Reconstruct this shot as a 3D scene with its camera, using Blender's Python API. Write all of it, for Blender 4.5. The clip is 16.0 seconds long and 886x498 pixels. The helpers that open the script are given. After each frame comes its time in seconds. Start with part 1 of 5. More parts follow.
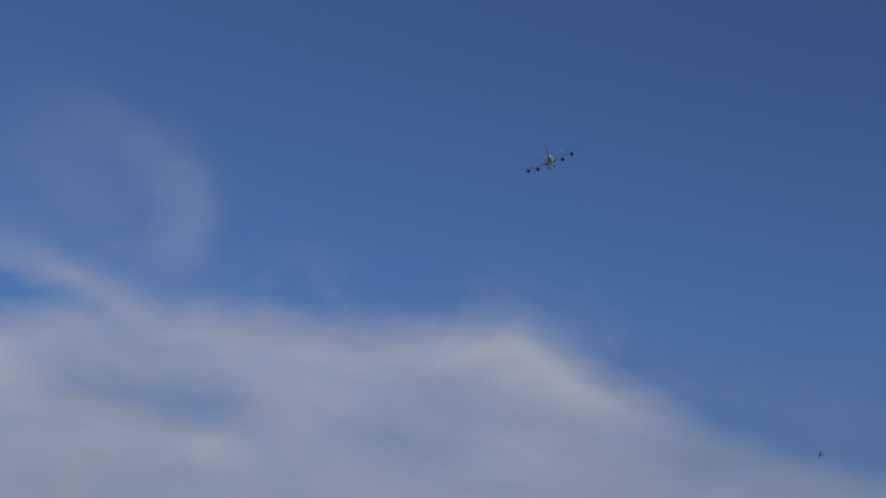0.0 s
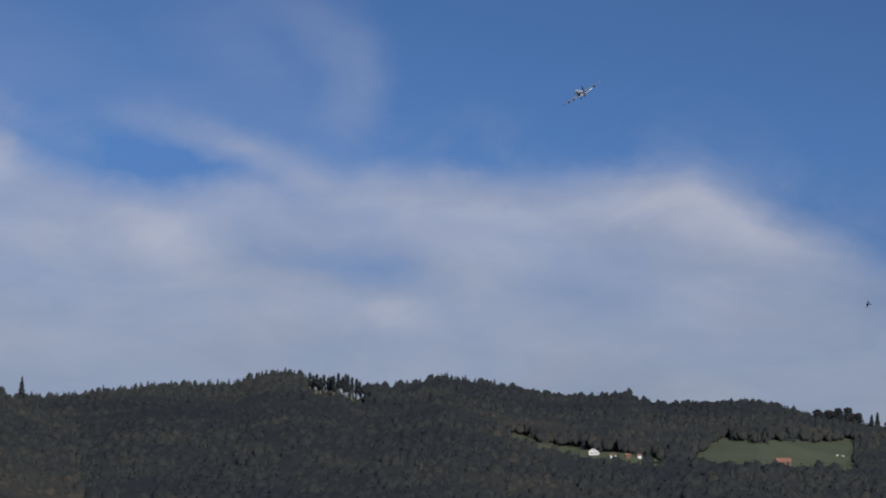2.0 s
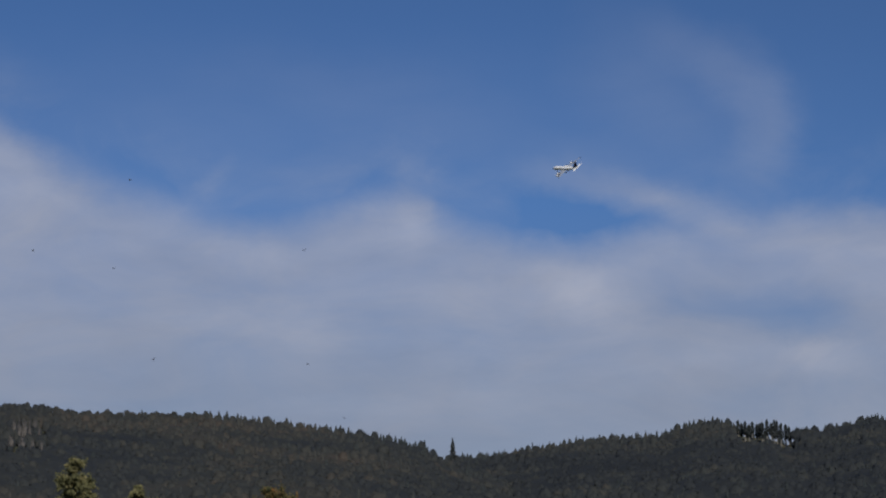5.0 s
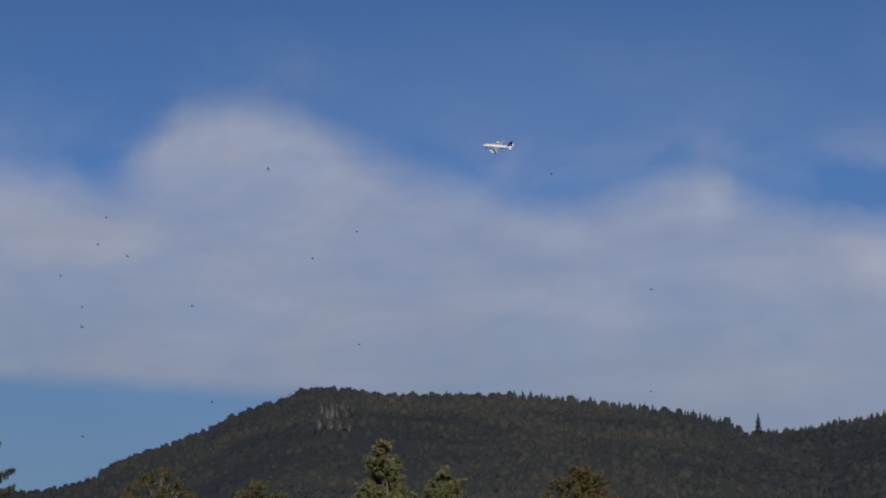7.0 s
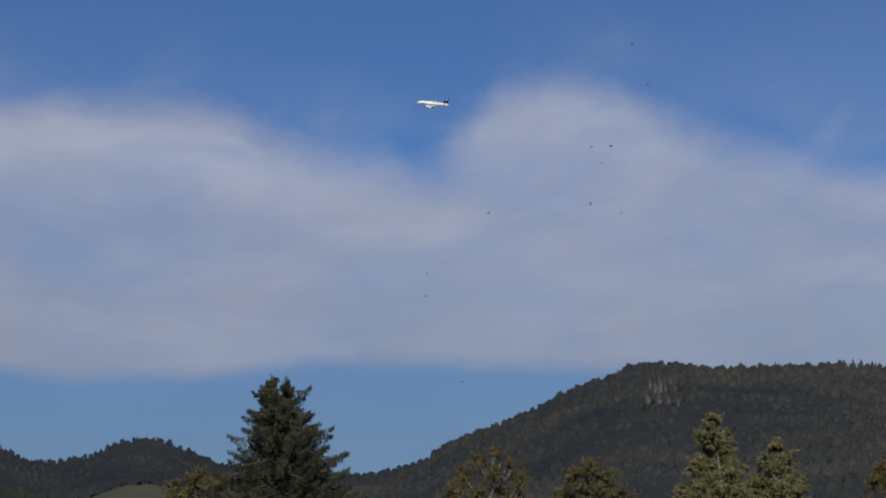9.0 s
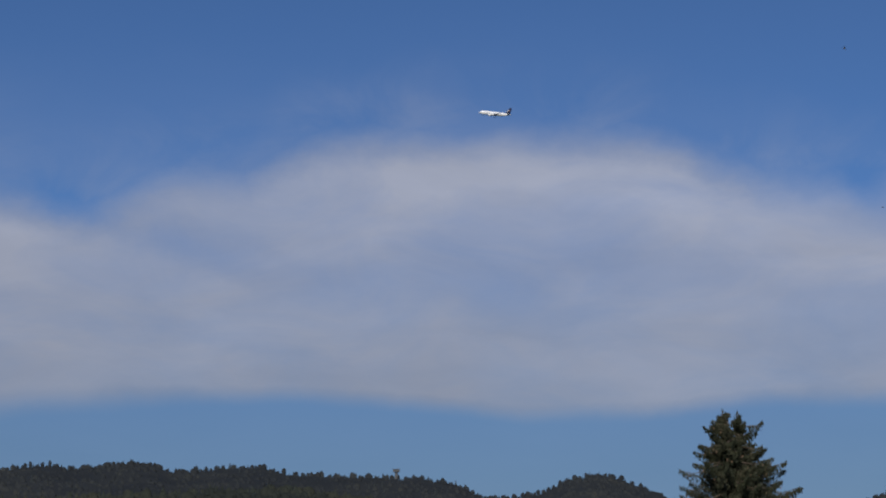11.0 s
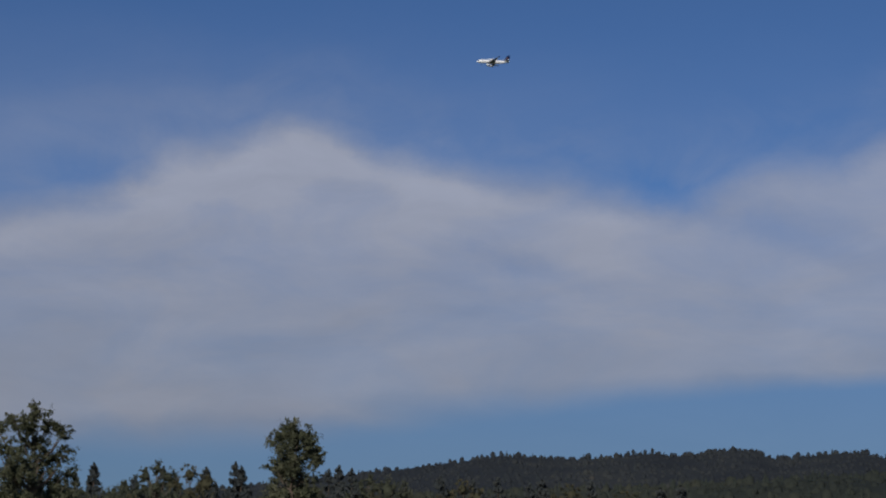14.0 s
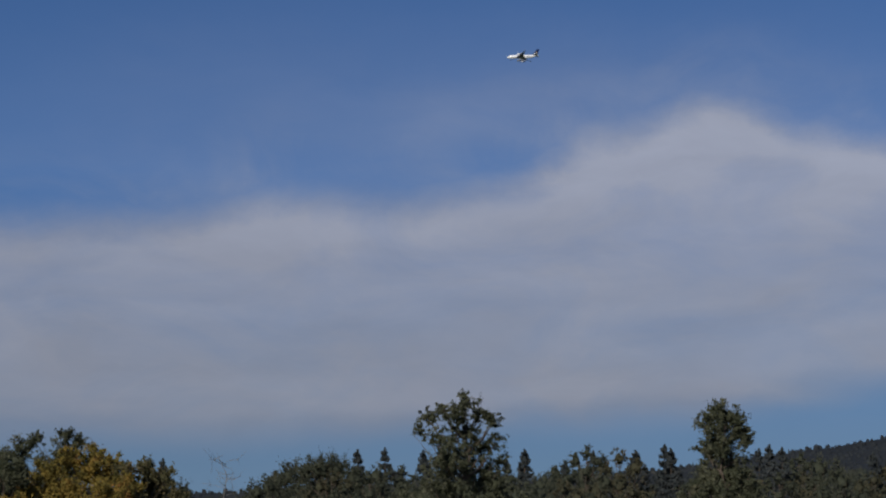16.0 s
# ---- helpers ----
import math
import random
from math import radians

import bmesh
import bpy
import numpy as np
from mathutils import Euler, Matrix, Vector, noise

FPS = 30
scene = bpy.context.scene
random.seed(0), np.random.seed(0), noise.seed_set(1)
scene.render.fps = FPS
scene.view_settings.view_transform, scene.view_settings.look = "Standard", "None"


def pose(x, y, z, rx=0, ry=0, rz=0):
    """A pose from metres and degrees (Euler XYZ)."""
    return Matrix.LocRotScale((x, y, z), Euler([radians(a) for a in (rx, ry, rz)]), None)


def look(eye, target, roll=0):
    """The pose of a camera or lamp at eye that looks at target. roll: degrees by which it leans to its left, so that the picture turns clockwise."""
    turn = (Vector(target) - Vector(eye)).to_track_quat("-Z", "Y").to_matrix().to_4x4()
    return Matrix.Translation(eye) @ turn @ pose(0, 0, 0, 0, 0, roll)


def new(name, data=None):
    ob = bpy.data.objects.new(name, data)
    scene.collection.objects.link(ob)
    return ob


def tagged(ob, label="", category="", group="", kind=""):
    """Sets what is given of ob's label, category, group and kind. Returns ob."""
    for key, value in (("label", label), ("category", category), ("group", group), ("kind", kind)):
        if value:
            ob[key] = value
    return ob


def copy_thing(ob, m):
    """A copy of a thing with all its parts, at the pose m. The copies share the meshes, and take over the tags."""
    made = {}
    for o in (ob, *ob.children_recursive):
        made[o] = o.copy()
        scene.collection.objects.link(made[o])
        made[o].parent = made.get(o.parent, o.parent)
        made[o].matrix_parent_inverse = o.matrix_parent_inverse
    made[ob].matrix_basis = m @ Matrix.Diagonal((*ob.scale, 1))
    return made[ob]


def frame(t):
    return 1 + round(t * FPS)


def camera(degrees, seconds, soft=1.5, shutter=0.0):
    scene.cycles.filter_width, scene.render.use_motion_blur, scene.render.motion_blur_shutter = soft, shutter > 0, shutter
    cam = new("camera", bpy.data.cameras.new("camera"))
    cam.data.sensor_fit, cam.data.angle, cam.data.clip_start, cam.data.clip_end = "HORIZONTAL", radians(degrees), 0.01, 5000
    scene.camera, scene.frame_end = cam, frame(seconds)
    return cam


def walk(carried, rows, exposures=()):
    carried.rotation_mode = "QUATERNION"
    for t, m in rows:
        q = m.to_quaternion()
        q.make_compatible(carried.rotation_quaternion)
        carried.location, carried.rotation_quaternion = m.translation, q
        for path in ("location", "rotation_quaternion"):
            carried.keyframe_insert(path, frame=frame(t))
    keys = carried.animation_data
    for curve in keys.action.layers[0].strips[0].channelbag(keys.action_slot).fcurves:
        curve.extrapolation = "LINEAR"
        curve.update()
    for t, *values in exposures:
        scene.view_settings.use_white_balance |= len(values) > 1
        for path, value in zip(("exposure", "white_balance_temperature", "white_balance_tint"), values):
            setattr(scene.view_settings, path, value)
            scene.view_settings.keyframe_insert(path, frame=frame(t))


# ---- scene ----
EYE = 1.7  # the lens stands at eye height over a flat field


def aim(turn, tilt, lean):
    """The pose of the hand-held camera: degrees to the left of north, upwards, and of roll."""
    return pose(0, 0, EYE, 0, 0, turn) @ pose(0, 0, 0, 90 + tilt) @ pose(0, 0, 0, 0, 0, lean)


cam = camera(19.81, 16.0, soft=2.2)
walk(cam, [
    (0.0, aim(-0.680, 13.850, 3.531)),
    (0.5, aim(-0.795, 11.070, 3.057)),
    (1.0, aim(0.000, 9.847, 2.674)),
    (1.5, aim(1.929, 10.047, 2.196)),
    (2.0, aim(3.216, 10.451, 1.090)),
    (2.5, aim(4.295, 10.820, 0.044)),
    (3.0, aim(6.307, 10.828, -0.604)),
    (3.5, aim(7.922, 10.767, -0.920)),
    (4.0, aim(9.445, 11.415, -0.804)),
    (4.2, aim(10.102, 11.487, -0.708)),
    (6.3, aim(17.234, 11.352, -0.445)),
    (6.5, aim(17.889, 11.278, -0.460)),
    (7.0, aim(19.719, 11.142, -0.599)),
    (7.5, aim(21.621, 10.962, -0.775)),
    (8.0, aim(23.472, 10.836, -0.924)),
    (8.2, aim(24.167, 10.811, -0.977)),
    (10.3, aim(33.654, 11.019, -1.079)),
    (10.5, aim(34.901, 11.147, -0.796)),
    (11.0, aim(37.416, 11.679, -0.297)),
    (11.5, aim(39.509, 11.940, -0.126)),
    (12.0, aim(41.836, 11.842, 0.150)),
    (12.5, aim(44.515, 11.654, 0.868)),
    (13.0, aim(46.773, 11.484, 1.036)),
    (13.5, aim(48.901, 11.371, 0.762)),
    (14.0, aim(51.068, 11.336, 0.651)),
    (14.5, aim(53.261, 11.286, 0.541)),
    (15.0, aim(55.611, 11.196, 0.162)),
    (15.5, aim(58.185, 11.095, -0.000)),
    (16.0, aim(60.711, 10.890, 0.045)),
], exposures=[(0.0, -0.14), (0.5, -0.22), (1.0, -0.11), (1.5, 0.1), (2.0, 0.13), (2.5, 0.1), (3.5, 0.0), (4.2, -0.05), (6.5, -0.1), (7.5, -0.07), (8.2, -0.02), (10.5, 0.02),
              (11.5, -0.1), (12.0, -0.2), (12.5, -0.2), (13.0, -0.15), (13.5, -0.08), (14.0, -0.1), (15.0, -0.1), (16.0, -0.06)])


def way(az, el):
    """Unit vector at az degrees to the left of north and el degrees up."""
    a, e = radians(az), radians(el)
    return Vector((-math.sin(a) * math.cos(e), math.cos(a) * math.cos(e), math.sin(e)))


# ---- sky, clouds and sun ----
SUN_AZ, SUN_EL = 206, 33  # behind the camera


def tree_of(world):
    world.use_nodes = True
    nt = world.node_tree
    nt.nodes.clear()
    return nt


def node(nt, kind, ins=(), **props):
    n = nt.nodes.new(kind)
    for k, v in props.items():
        if k == "operation":
            n.operation = v
        elif k == "data_type":
            n.data_type = v
        elif k == "interpolation":
            n.interpolation_type = v
        elif k == "attribute_name":
            n.attribute_name = v
        elif k == "mode":
            n.blend_type = v
    for k, v in (ins.items() if isinstance(ins, dict) else enumerate(ins)):
        if v is None:
            continue
        if isinstance(v, bpy.types.NodeSocket):
            nt.links.new(v, n.inputs[k])
        else:
            n.inputs[k].default_value = v
    return n


def math_node(nt, op, *ins):
    return node(nt, "ShaderNodeMath", ins, operation=op).outputs[0]


def ramp(nt, fac, stops):
    r = nt.nodes.new("ShaderNodeValToRGB")
    e = r.color_ramp.elements
    while len(e) < len(stops):
        e.new(0.5)
    for s, (p, c) in zip(e, stops):
        s.position, s.color = p, (*c, 1)
    nt.links.new(fac, r.inputs[0])
    return r.outputs[0]


def make_world():
    w = bpy.data.worlds.new("sky")
    scene.world = w
    nt = tree_of(w)
    sky = nt.nodes.new("ShaderNodeTexSky")
    sky.sky_type, sky.sun_disc = "NISHITA", False
    sky.sun_elevation, sky.sun_rotation = radians(SUN_EL), radians(-SUN_AZ)
    sky.altitude, sky.air_density, sky.dust_density, sky.ozone_density = 800, 1.0, 0.0, 6.0
    co = nt.nodes.new("ShaderNodeTexCoord").outputs["Generated"]
    sep = node(nt, "ShaderNodeSeparateXYZ", [co])
    x, y, z = sep.outputs
    flip = math_node(nt, "MULTIPLY", x, -1.0)
    az = math_node(nt, "MULTIPLY", math_node(nt, "ARCTAN2", flip, y), 57.2958)
    el = math_node(nt, "MULTIPLY", math_node(nt, "ARCSINE", z), 57.2958)
    at = node(nt, "ShaderNodeCombineXYZ", [az, el, 0.0]).outputs[0]
    # wind-torn edges: the place is pushed about by noise at two sizes
    stretch = node(nt, "ShaderNodeVectorMath", [at, (0.75, 1.0, 1.0)], operation="MULTIPLY").outputs[0]
    n1 = node(nt, "ShaderNodeTexNoise", {"Vector": stretch, "Scale": 0.55, "Detail": 9.0, "Roughness": 0.64})
    push = node(nt, "ShaderNodeVectorMath", [n1.outputs["Color"], (-0.5, -0.5, -0.5)], operation="ADD").outputs[0]
    at2 = node(nt, "ShaderNodeVectorMath", [push, (1.5, 0.9, 0.0), at], operation="MULTIPLY_ADD").outputs[0]
    sep2 = node(nt, "ShaderNodeSeparateXYZ", [at2])
    az2, el2 = sep2.outputs[0], sep2.outputs[1]

    def edge(values, a0, a1):
        """An edge's elevation along the azimuth, kept in a ramp of greys (twentieths)."""
        fac = node(nt, "ShaderNodeMapRange", [az2, a0, a1, 0.0, 1.0]).outputs[0]
        n = len(values) - 1
        c = ramp(nt, fac, [(k / n, (v / 20,) * 3) for k, v in enumerate(values)])
        return math_node(nt, "MULTIPLY", c, 20.0)

    top = None
    for k, values in enumerate(TOP):
        e = edge(values, -12 + 21 * k, 9 + 21 * k)
        past = math_node(nt, "GREATER_THAN", az2, -12.0 + 21 * k)
        top = e if k == 0 else math_node(nt, "ADD", top, math_node(nt, "MULTIPLY", past, math_node(nt, "SUBTRACT", e, top)))
    foot = edge(FOOT, -12, 72)
    depth = math_node(nt, "SUBTRACT", top, el2)
    firm = node(nt, "ShaderNodeMapRange", [depth, -0.5, 0.9, 0.0, 1.0], interpolation="SMOOTHSTEP").outputs[0]
    # thin shreds reach above the edge, thickest where the air is most torn
    n4 = node(nt, "ShaderNodeTexNoise", {"Vector": stretch, "Scale": 0.42, "Detail": 8.0, "Roughness": 0.6, "Distortion": 0.8}).outputs["Fac"]
    shred = node(nt, "ShaderNodeMapRange", [n4, 0.4, 0.7, 0.0, 0.32]).outputs[0]
    thin = math_node(nt, "MULTIPLY", shred, node(nt, "ShaderNodeMapRange", [depth, -2.2, 0.2, 0.0, 1.0], interpolation="SMOOTHSTEP").outputs[0])
    under = math_node(nt, "MAXIMUM", firm, thin)
    # the foot of the bank is smoother than its torn top
    low_el = math_node(nt, "MULTIPLY_ADD", math_node(nt, "SUBTRACT", el2, el), 0.4, el)
    spread = node(nt, "ShaderNodeMapRange", [az, 42.0, 54.0, -0.22, -0.95]).outputs[0]
    over = node(nt, "ShaderNodeMapRange", [math_node(nt, "SUBTRACT", low_el, foot), spread, 0.34, 0.0, 1.0], interpolation="SMOOTHSTEP").outputs[0]
    body = node(nt, "ShaderNodeMapRange", [az, 15.0, 60.0, 0.74, 0.88]).outputs[0]
    total = math_node(nt, "MULTIPLY", math_node(nt, "MULTIPLY", under, over), body)
    for caz, cel, half, thick, slant, s in CLOUDS:
        here = node(nt, "ShaderNodeCombineXYZ", [az2, el2, total]).outputs[0]  # the sum so far rides along, squeezed to nothing
        mp = node(nt, "ShaderNodeMapping", {"Vector": here, "Location": (caz, cel, 0), "Rotation": (0, 0, radians(slant)), "Scale": (half, thick, 1e6)})
        mp.vector_type = "TEXTURE"
        ln = node(nt, "ShaderNodeVectorMath", [mp.outputs[0]], operation="LENGTH").outputs["Value"]
        m = node(nt, "ShaderNodeMapRange", [ln, 0.1, 1.7, s, 0.0], interpolation="SMOOTHSTEP").outputs[0]
        total = math_node(nt, "ADD", total, m)
    total = math_node(nt, "MAXIMUM", total, 0.0)
    long = node(nt, "ShaderNodeVectorMath", [at, (0.5, 1.15, 1.0)], operation="MULTIPLY").outputs[0]
    n2 = node(nt, "ShaderNodeTexNoise", {"Vector": long, "Scale": 0.5, "Detail": 7.0, "Roughness": 0.58, "Distortion": 0.6}).outputs["Fac"]
    veil = node(nt, "ShaderNodeMapRange", [n2, 0.3, 0.7, 0.74, 1.16]).outputs[0]
    dens = math_node(nt, "MULTIPLY", total, veil)
    dens = node(nt, "ShaderNodeMapRange", [dens, 0.0, 1.0, 0.0, 0.87]).outputs[0]
    # thin haze that whitens the sky towards the hills
    clear = node(nt, "ShaderNodeMapRange", [el, 5.0, 12.5, 0.76, 0.99]).outputs[0]
    dens = math_node(nt, "SUBTRACT", 1.0, math_node(nt, "MULTIPLY", clear, math_node(nt, "SUBTRACT", 1.0, dens)))
    shade = node(nt, "ShaderNodeMapRange", [az, 10.0, 62.0, 0.0, 1.0]).outputs[0]
    white = node(nt, "ShaderNodeMix", {0: shade, 6: CLOUD_EAST, 7: CLOUD_WEST}, data_type="RGBA").outputs[2]
    blue = node(nt, "ShaderNodeMix", {0: 1.0, 6: sky.outputs[0], 7: SKY_TINT}, data_type="RGBA", mode="MULTIPLY").outputs[2]
    dim = node(nt, "ShaderNodeMapRange", [el, 6.0, 12.5, 0.66, 1.0]).outputs[0]
    dim = math_node(nt, "MULTIPLY", dim, node(nt, "ShaderNodeMapRange", [el, 12.5, 18.0, 1.0, 0.92]).outputs[0])
    dim = math_node(nt, "MULTIPLY", dim, node(nt, "ShaderNodeMapRange", [az, -9.0, 12.0, 0.9, 1.0]).outputs[0])
    near = node(nt, "ShaderNodeMapRange", [el, 6.0, 11.0, 1.0, 0.0]).outputs[0]
    blue = node(nt, "ShaderNodeMix", {0: near, 6: blue, 7: (1.03, 1.05, 0.96, 1)}, data_type="RGBA", mode="MULTIPLY").outputs[2]
    blue = node(nt, "ShaderNodeVectorMath", {0: blue, 3: dim}, operation="SCALE").outputs[0]
    low = node(nt, "ShaderNodeMapRange", [el, 6.0, 13.0, 0.84, 1.05]).outputs[0]
    streak = node(nt, "ShaderNodeVectorMath", [at2, (0.28, 0.95, 1.0)], operation="MULTIPLY").outputs[0]
    n3 = node(nt, "ShaderNodeTexNoise", {"Vector": streak, "Scale": 0.8, "Detail": 5.0, "Roughness": 0.55, "Distortion": 0.4}).outputs["Fac"]
    low = math_node(nt, "MULTIPLY", low, node(nt, "ShaderNodeMapRange", [n3, 0.3, 0.7, 0.93, 1.08]).outputs[0])
    low = math_node(nt, "MULTIPLY", low, node(nt, "ShaderNodeMapRange", [total, 0.7, 1.15, 0.98, 1.13]).outputs[0])
    white = node(nt, "ShaderNodeVectorMath", {0: white, 3: low}, operation="SCALE").outputs[0]
    mix = node(nt, "ShaderNodeMix", {0: dens, 6: blue, 7: white}, data_type="RGBA").outputs[2]
    bg = node(nt, "ShaderNodeBackground", [mix, 0.1])
    out = nt.nodes.new("ShaderNodeOutputWorld")
    nt.links.new(bg.outputs[0], out.inputs[0])


SKY_TINT = (0.425, 0.525, 0.665, 1)
CLOUD_EAST = (3.76, 3.98, 4.83, 1)
CLOUD_WEST = (2.95, 3.12, 3.78, 1)
# streaks and gaps in a bank of torn high cloud: azimuth, elevation, half length, half width, slant (degrees), density
CLOUDS = []


def cloud(az, el, half, thick, slant, s):
    CLOUDS.append((az, el, half, thick, slant, s))


# upper edge of the cloud bank every 0.7 degrees from -12, lower edge every 2.8 degrees from -12
TOP = (
    (9.17, 9.17, 9.17, 9.39, 9.61, 9.86, 10.05, 10.24, 10.51, 10.81, 11.13, 11.57, 11.98, 12.23, 12.24, 12.18, 12.10, 12.02, 11.97, 11.94, 12.07, 12.20, 12.29, 12.33, 12.29, 12.22, 12.21, 12.18, 12.15, 12.00, 11.84),
    (11.84, 11.74, 11.77, 11.86, 12.05, 12.35, 12.75, 12.85, 12.70, 12.50, 12.36, 12.19, 12.17, 12.31, 12.52, 12.92, 13.14, 13.24, 13.50, 13.89, 14.33, 14.49, 14.58, 14.53, 14.41, 13.70, 13.09, 12.93, 13.13, 13.13, 13.24),
    (13.24, 13.49, 13.71, 13.98, 14.17, 14.21, 14.23, 14.25, 14.28, 14.30, 14.28, 14.27, 14.25, 14.20, 14.14, 13.98, 13.73, 13.32, 13.36, 13.37, 13.20, 12.88, 12.59, 12.56, 12.63, 12.84, 13.03, 13.06, 13.09, 13.17, 13.30),
    (13.30, 13.46, 13.59, 13.90, 14.16, 14.24, 14.13, 13.72, 13.50, 13.47, 13.09, 12.62, 12.42, 12.31, 12.25, 12.19, 12.15, 12.13, 12.14, 12.13, 12.02, 11.90, 11.77, 11.65, 11.56, 11.51, 11.52, 11.52, 11.49, 11.49, 11.49),
)
FOOT = (4.50, 4.50, 4.50, 4.50, 4.50, 4.50, 4.50, 4.50, 4.50, 4.50, 7.15, 7.42, 7.69, 7.93, 8.07, 8.17, 7.91, 7.89, 8.16, 8.33, 8.34, 8.24, 8.05, 7.82, 7.43, 7.34, 7.23, 7.05, 6.93, 6.94, 6.94)
cloud(-1.3, 11.8, 2.91, 0.63, -1, 0.15)
cloud(-3.7, 10.8, 2.53, 0.57, 16, 0.09)
cloud(6.8, 9.0, 1.90, 0.63, 8, 0.11)
cloud(4.2, 11.8, 3.16, 0.63, 11, 0.09)
cloud(5.4, 10.2, 1.65, 0.38, -1, -0.30)
cloud(-0.1, 9.5, 1.52, 0.38, 6, -0.12)
cloud(4.1, 8.9, 0.89, 0.44, 18, 0.11)
cloud(9.7, 10.4, 1.14, 0.63, 18, 0.08)
cloud(8.6, 12.8, 2.47, 0.43, 10, 0.12)
cloud(7.0, 12.4, 1.14, 0.38, 18, 0.15)
cloud(9.0, 12.3, 1.65, 0.32, 6, -0.15)
cloud(-3.2, 8.7, 3.16, 0.51, 13, -0.06)
cloud(7.0, 16.0, 1.16, 0.51, 31, 0.09)
cloud(5.8, 15.2, 1.02, 0.69, 51, 0.15)
cloud(5.2, 14.2, 1.02, 0.77, 86, 0.15)
cloud(5.7, 13.2, 1.02, 0.69, -44, 0.15)
cloud(9.0, 12.8, 1.75, 0.43, 13, 0.11)
cloud(7.0, 12.3, 1.39, 0.35, 21, 0.17)
cloud(6.3, 13.9, 0.87, 1.36, 81, 0.06)
cloud(9.0, 10.4, 1.14, 0.51, 16, 0.09)
cloud(4.1, 9.0, 1.01, 0.38, 16, 0.11)
cloud(13.7, 12.2, 0.60, 1.27, 1, 0.04)
cloud(11.9, 10.4, 1.01, 1.01, 41, 0.06)
cloud(4.4, 9.8, 1.14, 0.35, 1, -0.30)
cloud(9.8, 12.0, 1.39, 0.35, 6, -0.20)
cloud(3.1, 12.1, 0.57, 0.28, 21, 0.11)
cloud(14.2, 14.9, 3.80, 0.76, 11, 0.04)
cloud(24.3, 13.8, 1.52, 0.76, 0, 0.11)
cloud(17.4, 11.3, 1.14, 0.57, 10, 0.09)
cloud(24.8, 10.1, 2.53, 0.51, 5, 0.06)
cloud(9.6, 10.5, 0.89, 0.63, 10, 0.09)
cloud(13.6, 12.5, 0.44, 1.01, 0, 0.09)
cloud(15.9, 9.9, 1.27, 0.51, 10, 0.06)
cloud(14.5, 9.7, 0.76, 1.14, 20, -0.10)
cloud(18.5, 12.8, 0.95, 0.26, -45, 0.08)
cloud(18.1, 13.2, 0.63, 0.18, -40, 0.06)
cloud(32.3, 13.1, 1.90, 0.89, 26, 0.09)
cloud(26.4, 10.8, 2.53, 0.76, 21, 0.08)
cloud(17.4, 11.3, 1.14, 0.44, -4, 0.06)
cloud(27.2, 12.5, 0.89, 0.63, 31, -0.20)
cloud(19.8, 12.7, 1.01, 0.63, 41, -0.12)
cloud(29.1, 13.9, 3.16, 0.76, 16, 0.06)
cloud(37.3, 13.3, 3.16, 0.76, 4, 0.08)
cloud(32.1, 12.5, 3.16, 0.89, 16, 0.08)
cloud(43.4, 13.0, 0.89, 0.44, 11, 0.06)
cloud(34.1, 9.0, 1.27, 0.25, 6, 0.04)
cloud(36.5, 10.7, 1.77, 0.57, 21, -0.14)
cloud(28.0, 12.6, 1.01, 0.76, 41, -0.12)
cloud(42.1, 11.6, 2.15, 0.30, 19, -0.10)
cloud(51.4, 12.8, 1.52, 0.51, 24, 0.08)
cloud(48.8, 10.0, 1.90, 0.38, 14, 0.06)
cloud(37.8, 13.5, 2.53, 0.63, -1, 0.06)
cloud(45.8, 9.6, 2.53, 0.51, 4, 0.04)
cloud(49.2, 11.0, 1.90, 0.25, 9, -0.08)
cloud(36.2, 10.9, 1.27, 0.51, 14, -0.08)
cloud(43.4, 11.6, 2.15, 0.30, 19, -0.20)
cloud(45.8, 12.5, 1.14, 0.41, 24, -0.16)
cloud(52.9, 7.5, 1.52, 0.25, 4, 0.15)
cloud(54.4, 13.7, 1.14, 0.51, 19, 0.11)
cloud(51.4, 12.8, 1.52, 0.44, 14, 0.08)
cloud(61.6, 11.4, 1.52, 0.63, -1, 0.06)
cloud(47.6, 9.9, 1.01, 0.38, 9, 0.08)
cloud(56.9, 7.7, 2.28, 0.37, 4, 0.05)
cloud(57.3, 13.5, 1.01, 0.38, -11, 0.06)
cloud(49.4, 11.1, 1.90, 0.28, 11, -0.12)
cloud(55.6, 9.1, 2.53, 0.25, -1, -0.05)
cloud(59.6, 12.9, 1.90, 0.51, -1, -0.06)
cloud(58.3, 14.4, 3.80, 0.38, -1, 0.06)
cloud(57.2, 13.3, 0.76, 0.38, 0, 0.06)
cloud(62.6, 11.3, 3.16, 0.57, -3, 0.08)
cloud(68.2, 9.5, 2.53, 0.38, 0, 0.04)
cloud(54.1, 7.7, 2.53, 0.37, 0, 0.05)
cloud(51.0, 10.8, 0.76, 0.38, 0, -0.10)
cloud(59.9, 9.8, 3.16, 0.25, 3, -0.05)
cloud(51.6, 7.9, 1.27, 0.29, 0, -0.07)
cloud(59.8, 13.8, 3.54, 0.57, 0, 0.08)

cloud(-8.2, 9.2, 3.20, 0.90, 14, -0.28)
cloud(-1.3, 11.9, 2.40, 0.55, 0, 0.14)
cloud(-3.6, 11.1, 1.60, 0.55, 14, 0.12)
cloud(9.2, 13.0, 1.60, 0.75, 20, 0.14)
